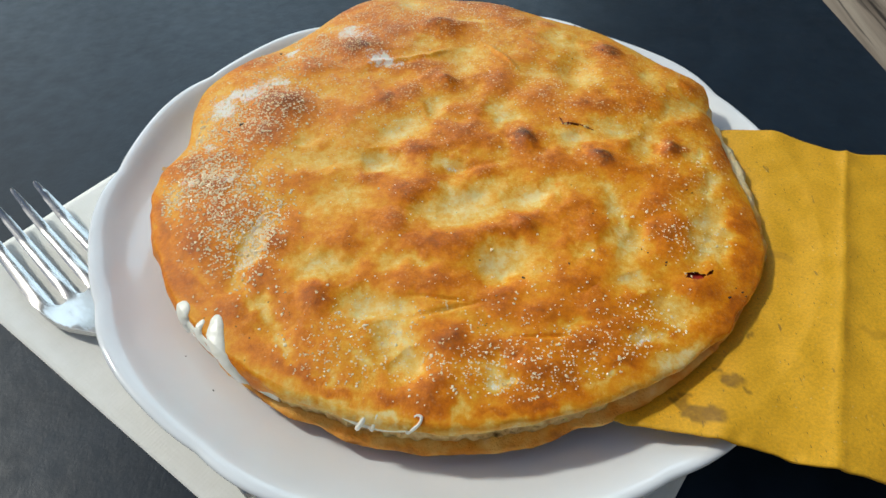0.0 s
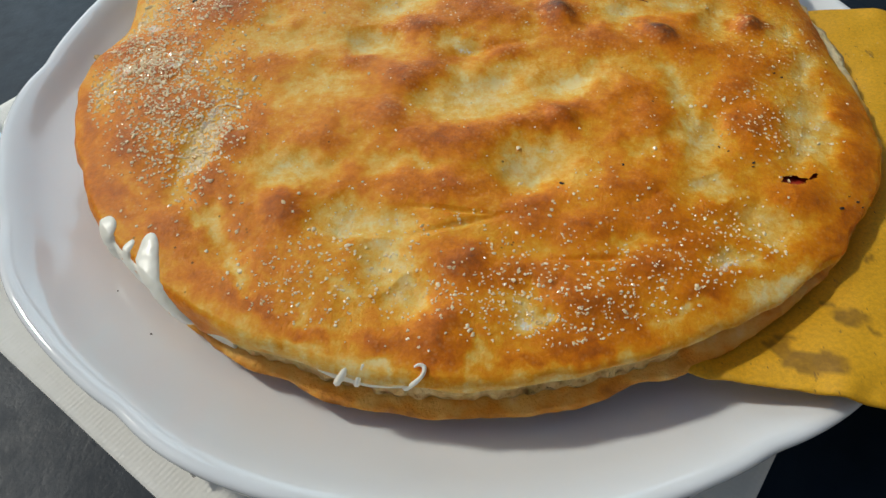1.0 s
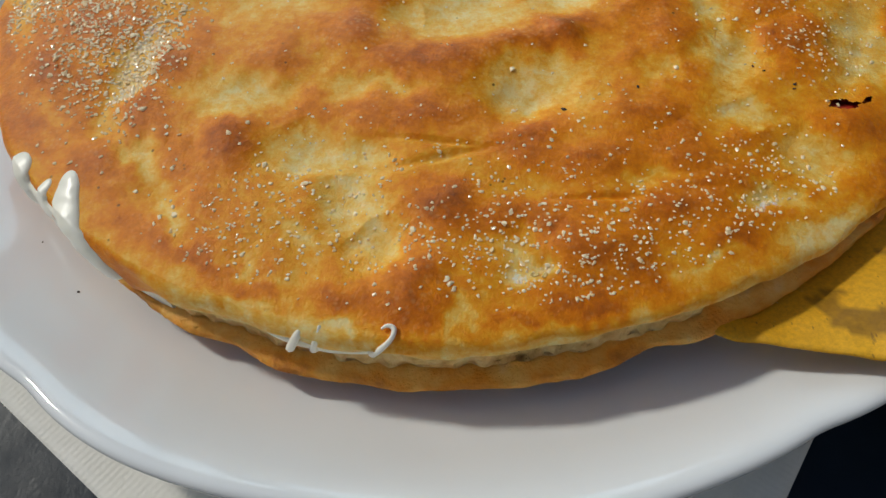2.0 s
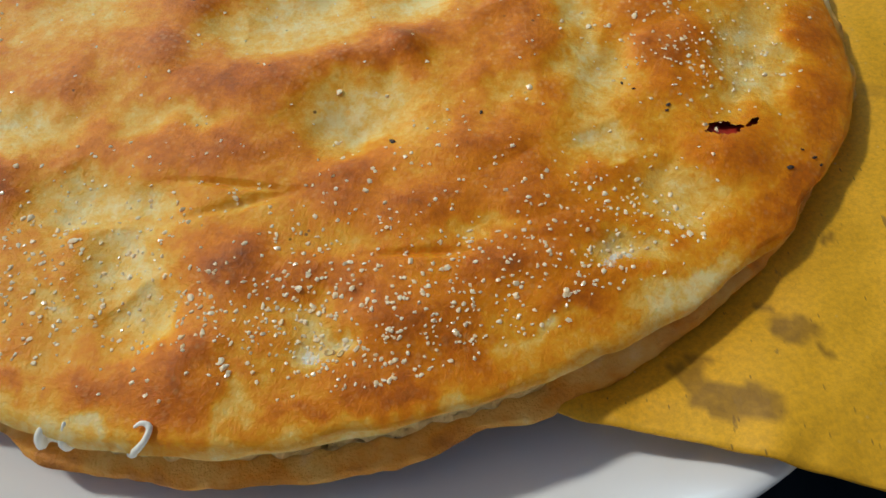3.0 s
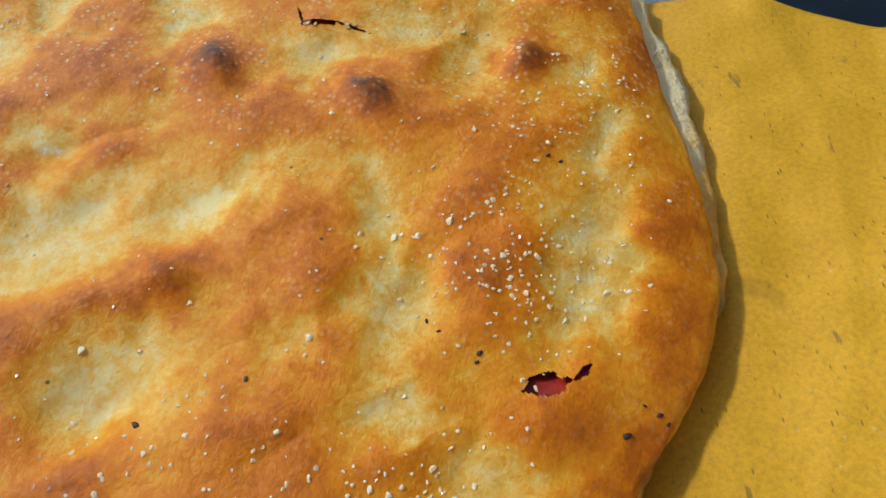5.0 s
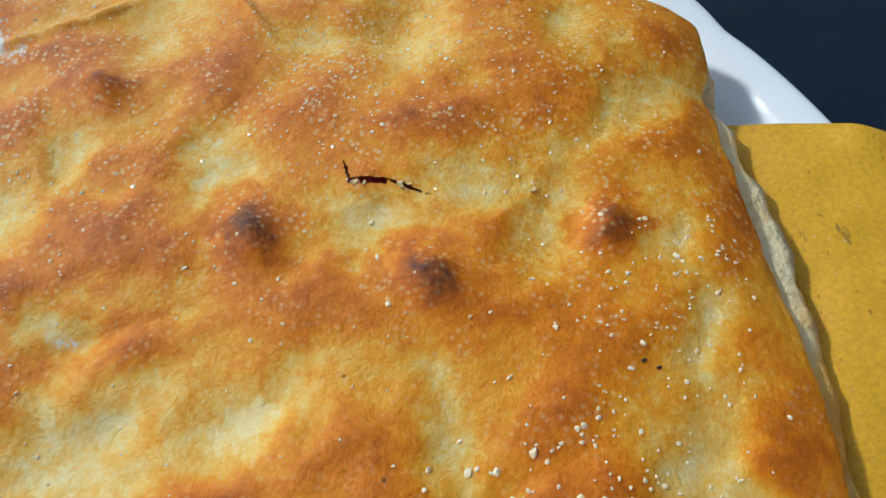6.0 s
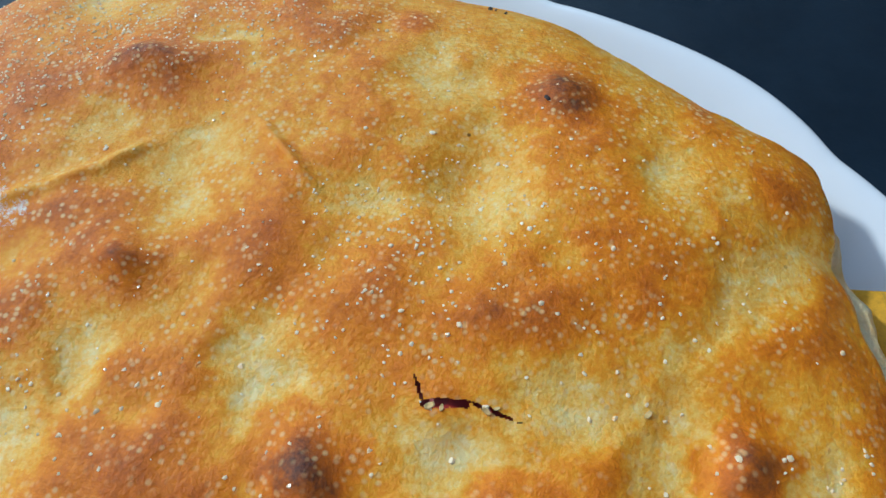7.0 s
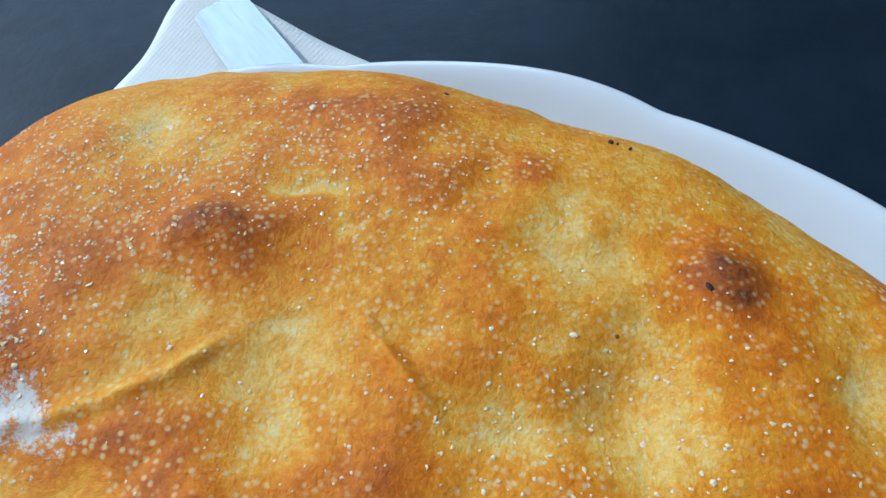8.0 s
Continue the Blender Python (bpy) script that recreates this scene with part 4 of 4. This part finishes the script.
# ---- yellow paper ----
def make_paper():
    wrap = thing("paper_bag", "yellow straw-paper bag with oil stains tucked under the flatbread", "paper bag", Matrix.Translation((0.1, -0.05, 0.02)))
    upper = mm((40, 62), (75, 47), (113, 33.6), (131, 27.6), (144, 21.7), (155, 14.2), (163, 10.2), (179, 9.8), (215, 11), (262, 14))
    lower = mm((20, -96), (36, -101), (51.5, -106.6), (65.7, -111.8), (77.6, -116.6), (89.6, -120.4), (98, -124.2), (119.5, -129.4), (160, -139), (215, -151))
    top, bottom = np.array(smooth_line(upper, 14)), np.array(smooth_line(lower, 14))
    v = np.linspace(0, 1, 130)[None, :, None]
    xy = top[:, None] * (1 - v) + bottom[:, None] * v
    x, y = xy[..., 0], xy[..., 1]
    r = np.hypot(x, y)
    z = 0.0200 + 0.0092 / (1 + np.exp(-(np.hypot(x + 0.1, y - 0.03) - 0.214) / 0.008)) + 0.0007 * Waves(101, 0.05)(x, y) + 0.0004 * Waves(106, 0.02)(x, y)
    # one sharp fold and two soft ones, all across the bag
    fold = x - 0.1570 + 0.412 * (0.0 - y)
    z = z + 0.0026 * np.exp(-np.abs(fold) / 0.004) - 0.0007 * np.exp(-(((fold + 0.016) / 0.006) ** 2)) + 0.0004 * np.exp(-(((fold + 0.030) / 0.005) ** 2)) - 0.03 * np.clip(x - 0.19, 0, 1)
    nearest = np.clip((v[..., 0] - 0.93) / 0.07, 0, 1)
    z = z + nearest * 0.0007 * Waves(102, 0.012)(x, y)
    rim = np.interp(r, [0.0, 0.107, 0.124, 0.130, 0.1388, 0.150, 0.17, 0.20], [0.010, 0.012, 0.0172, 0.0202, 0.0266, 0.0268, 0.0262, 0.022])
    z = rim + 0.0030 * np.logaddexp(0, (z - rim) / 0.0030)
    rows, cols = x.shape
    oil = np.zeros(x.shape)
    stains = [(69.2, -101.2, 2.4, 1.9, 20), (73.0, -106.6, 5.0, 2.8, 150), (77, -108.0, 3.2, 2.4, 0), (86.0, -95.6, 2.6, 3.2, 60), (83.2, -90.6, 1.3, 1.1, 0), (71.4, -99.2, 1.5, 1.3, 0), (117.5, -43.4, 1.8, 3.4, 60), (120, -46, 1.6, 1.4, 0),
              (97, -78, 1.4, 1.2, 30), (137, -80, 2.4, 4.0, 70), (88.5, -99.5, 1.3, 0.9, 0), (116, -12, 1.4, 2.6, 70)]
    wx, wy = x + 0.0008 * Waves(103, 0.005)(x, y), y + 0.0008 * Waves(104, 0.005)(x, y)
    for one in stains:
        oil = np.maximum(oil, np.clip((spot(wx, wy, one, 1.5) - 0.25) * 5, 0, 1) * (0.28 if one[0] > 110 else 0.75))
    shift = np.array((-0.1, 0.05, -0.02))
    upper_pts = np.stack([x, y, z], -1).reshape(-1, 3) + shift
    f = grid_faces(rows, cols)
    sheet = part("front_sheet", upper_pts, f.tolist(), PAPER, wrap)
    attribute(sheet, "oil", oil.ravel())
    m = sheet.modifiers.new("thick", "SOLIDIFY")
    m.thickness, m.offset = 0.0003, 1.0
    back = upper_pts - np.stack([0 * x, 0 * x, 0.0004 + 0.0003 * np.clip(v[..., 0] - 0.6, 0, 1) * np.clip((x - 0.08) * 12, 0, 1) * (1 + 0.5 * Waves(105, 0.04)(x, y))], -1).reshape(-1, 3)
    sheet = part("back_sheet", back, f.tolist(), PAPER, wrap)
    attribute(sheet, "oil", 0 * oil.ravel())
    m = sheet.modifiers.new("thick", "SOLIDIFY")
    m.thickness, m.offset = 0.0003, 1.0


make_paper()


# ---- crumbs on the plate ----
def make_crumb(x, y, z, size):
    g = np.random.default_rng(int(abs(x * 1e5)))
    bm = bmesh.new()
    bmesh.ops.create_icosphere(bm, subdivisions=2, radius=size)
    for v in bm.verts:
        v.co = v.co * g.uniform(0.7, 1.25)
        v.co.z *= 0.6
    ob = from_bm("bread_crumb", bm, CHAR)
    ob.matrix_basis = pose(x, y, z + size * 0.5)
    return tagged(ob, "tiny dark toasted bread crumb lying on the white plate", "crumb", "crumbs on the plate")


make_crumb(-0.0792, -0.0908, 0.0142, 0.0003)
make_crumb(-0.0917, -0.0774, 0.0141, 0.0002)


# ---- cutlery ----
def make_fork():
    """Four tines cut from one dished plate; the handle runs under the dinner plate. Local y points to the tips, mm."""
    fork = thing("fork", "polished stainless steel dinner fork lying on the napkin", "fork", pose(-0.1414, -0.0426, 0.0008, 0, 0, 46.5))
    left = [(-2.6, -40), (-4.6, -30), (-9.0, -19.6), (-13.2, -11), (-15.5, -3), (-16.6, 7), (-16.4, 18), (-15.6, 38), (-14.7, 56), (-14.1, 63)]
    outline = smooth_line(left, 4)
    for k, c in enumerate((-13.2, -4.4, 4.4, 13.2)):
        high = 66.5 if k in (1, 2) else 65.0
        if k:
            outline += smooth_line([(c - 2.1, 7), (c - 1.8, 24), (c - 1.45, 48), (c - 1.0, 62)], 3)
        outline += [(c - 0.8, high - 1.0), (c - 0.3, high), (c + 0.3, high), (c + 0.8, high - 1.0)]
        if k < 3:
            outline += smooth_line([(c + 1.0, 62), (c + 1.45, 48), (c + 1.8, 24), (c + 2.1, 7)], 3)
            outline += [(c + 4.4 + 2.3 * math.cos(t), 4.5 + 2.6 * math.sin(t)) for t in np.linspace(np.pi, 2 * np.pi, 9)]
    outline += [(-x, y) for x, y in smooth_line(left, 4)][::-1]
    bm = bmesh.new()
    bm.faces.new([bm.verts.new((p[0] / 1000, p[1] / 1000, 0)) for p in outline])
    for y in np.arange(-38, 66, 2.0):
        bmesh.ops.bisect_plane(bm, geom=bm.verts[:] + bm.edges[:] + bm.faces[:], plane_co=(0, y / 1000, 0), plane_no=(0, 1, 0), dist=1e-6)
    for x in (-14.4, -13.2, -12, -8.8, -5.6, -4.4, -3.2, 0, 3.2, 4.4, 5.6, 8.8, 12, 13.2, 14.4):
        bmesh.ops.bisect_plane(bm, geom=bm.verts[:] + bm.edges[:] + bm.faces[:], plane_co=(x / 1000, 0, 0), plane_no=(1, 0, 0), dist=1e-6)
    for v in bm.verts:
        x, y = v.co.x * 1000, v.co.y * 1000
        dish = 1.5 * max(0, 1 - (x / 17) ** 2) * math.exp(-((y + 2) / 17) ** 2)
        c = min((-13.2, -4.4, 4.4, 13.2), key=lambda q: abs(q - x))
        dish -= 1.0 * max(0, 1 - ((x - c) / 2.3) ** 2) * min(1, max(0, (y - 3) / 10))
        v.co.z = (float(np.interp(y, [-40, -28, -14, 0, 20, 42, 56, 67], [10.5, 8.2, 5.4, 4.0, 3.2, 5.2, 8.6, 12.5])) - dish) / 1000
    head = from_bm("head", bm, STEEL, fork)
    m = head.modifiers.new("thick", "SOLIDIFY")
    m.thickness, m.offset = 0.0022, 0.0
    m = head.modifiers.new("round", "BEVEL")
    m.width, m.segments, m.limit_method, m.angle_limit = 0.0010, 3, "ANGLE", radians(50)
    path = smooth_line([(0, -0.038, 0.0103), (0, -0.055, 0.0108), (0, -0.080, 0.0075), (0, -0.112, 0.0040)], 6)
    part("handle", *sweep(path, [(0.0030 + 0.00012 * i, 0.0012) for i in range(19)], 14), STEEL, fork)


make_fork()


def make_knife():
    """A table knife whose blade runs out from under the plate. Local y points to the tip."""
    knife = thing("table_knife", "polished stainless steel table knife lying on the napkin", "knife", pose(-0.0045, 0.1470, 0.0022, 0, 0, 31.0))
    rows, cols = 40, 9
    u = np.linspace(0, 1, rows)
    y = -0.03 + 0.115 * u
    spine = 0.0062 - 0.0012 * u
    edge = -0.0085 - 0.0030 * np.sin(np.clip(u * 1.1, 0, 1) * np.pi)
    close = np.clip((u - 0.8) / 0.2, 0, 1) ** 2
    edge = edge * (1 - close) + spine * close
    v = np.linspace(0, 1, cols)
    x = edge[:, None] * (1 - v) + spine[:, None] * v
    thick = 0.0003 + 0.0011 * np.sqrt(v)
    top = np.stack([x, np.repeat(y[:, None], cols, 1), 0.0018 + thick + 0 * x], -1).reshape(-1, 3)
    low = np.stack([x, np.repeat(y[:, None], cols, 1), 0.0018 - thick + 0 * x], -1).reshape(-1, 3)
    f, n = grid_faces(rows, cols), rows * cols
    rim = np.concatenate([np.arange(rows) * cols, (rows - 1) * cols + np.arange(1, cols), np.arange(rows - 1)[::-1] * cols + cols - 1, np.arange(1, cols - 1)[::-1]])
    side = np.array([(a, b, b + n, a + n) for a, b in zip(rim, np.roll(rim, -1))])
    part("blade", np.concatenate([top, low]), np.concatenate([f[:, ::-1], f + n, side]).tolist(), KNIFE_STEEL, knife, smooth=False)
    part("handle", *sweep(smooth_line([(0.001, -0.028, 0.0022), (0, -0.045, 0.0026), (0, -0.075, 0.0030), (0, -0.105, 0.0030)], 6), [(0.0065, 0.0024)] * 19, 14), KNIFE_STEEL, knife)


make_knife()
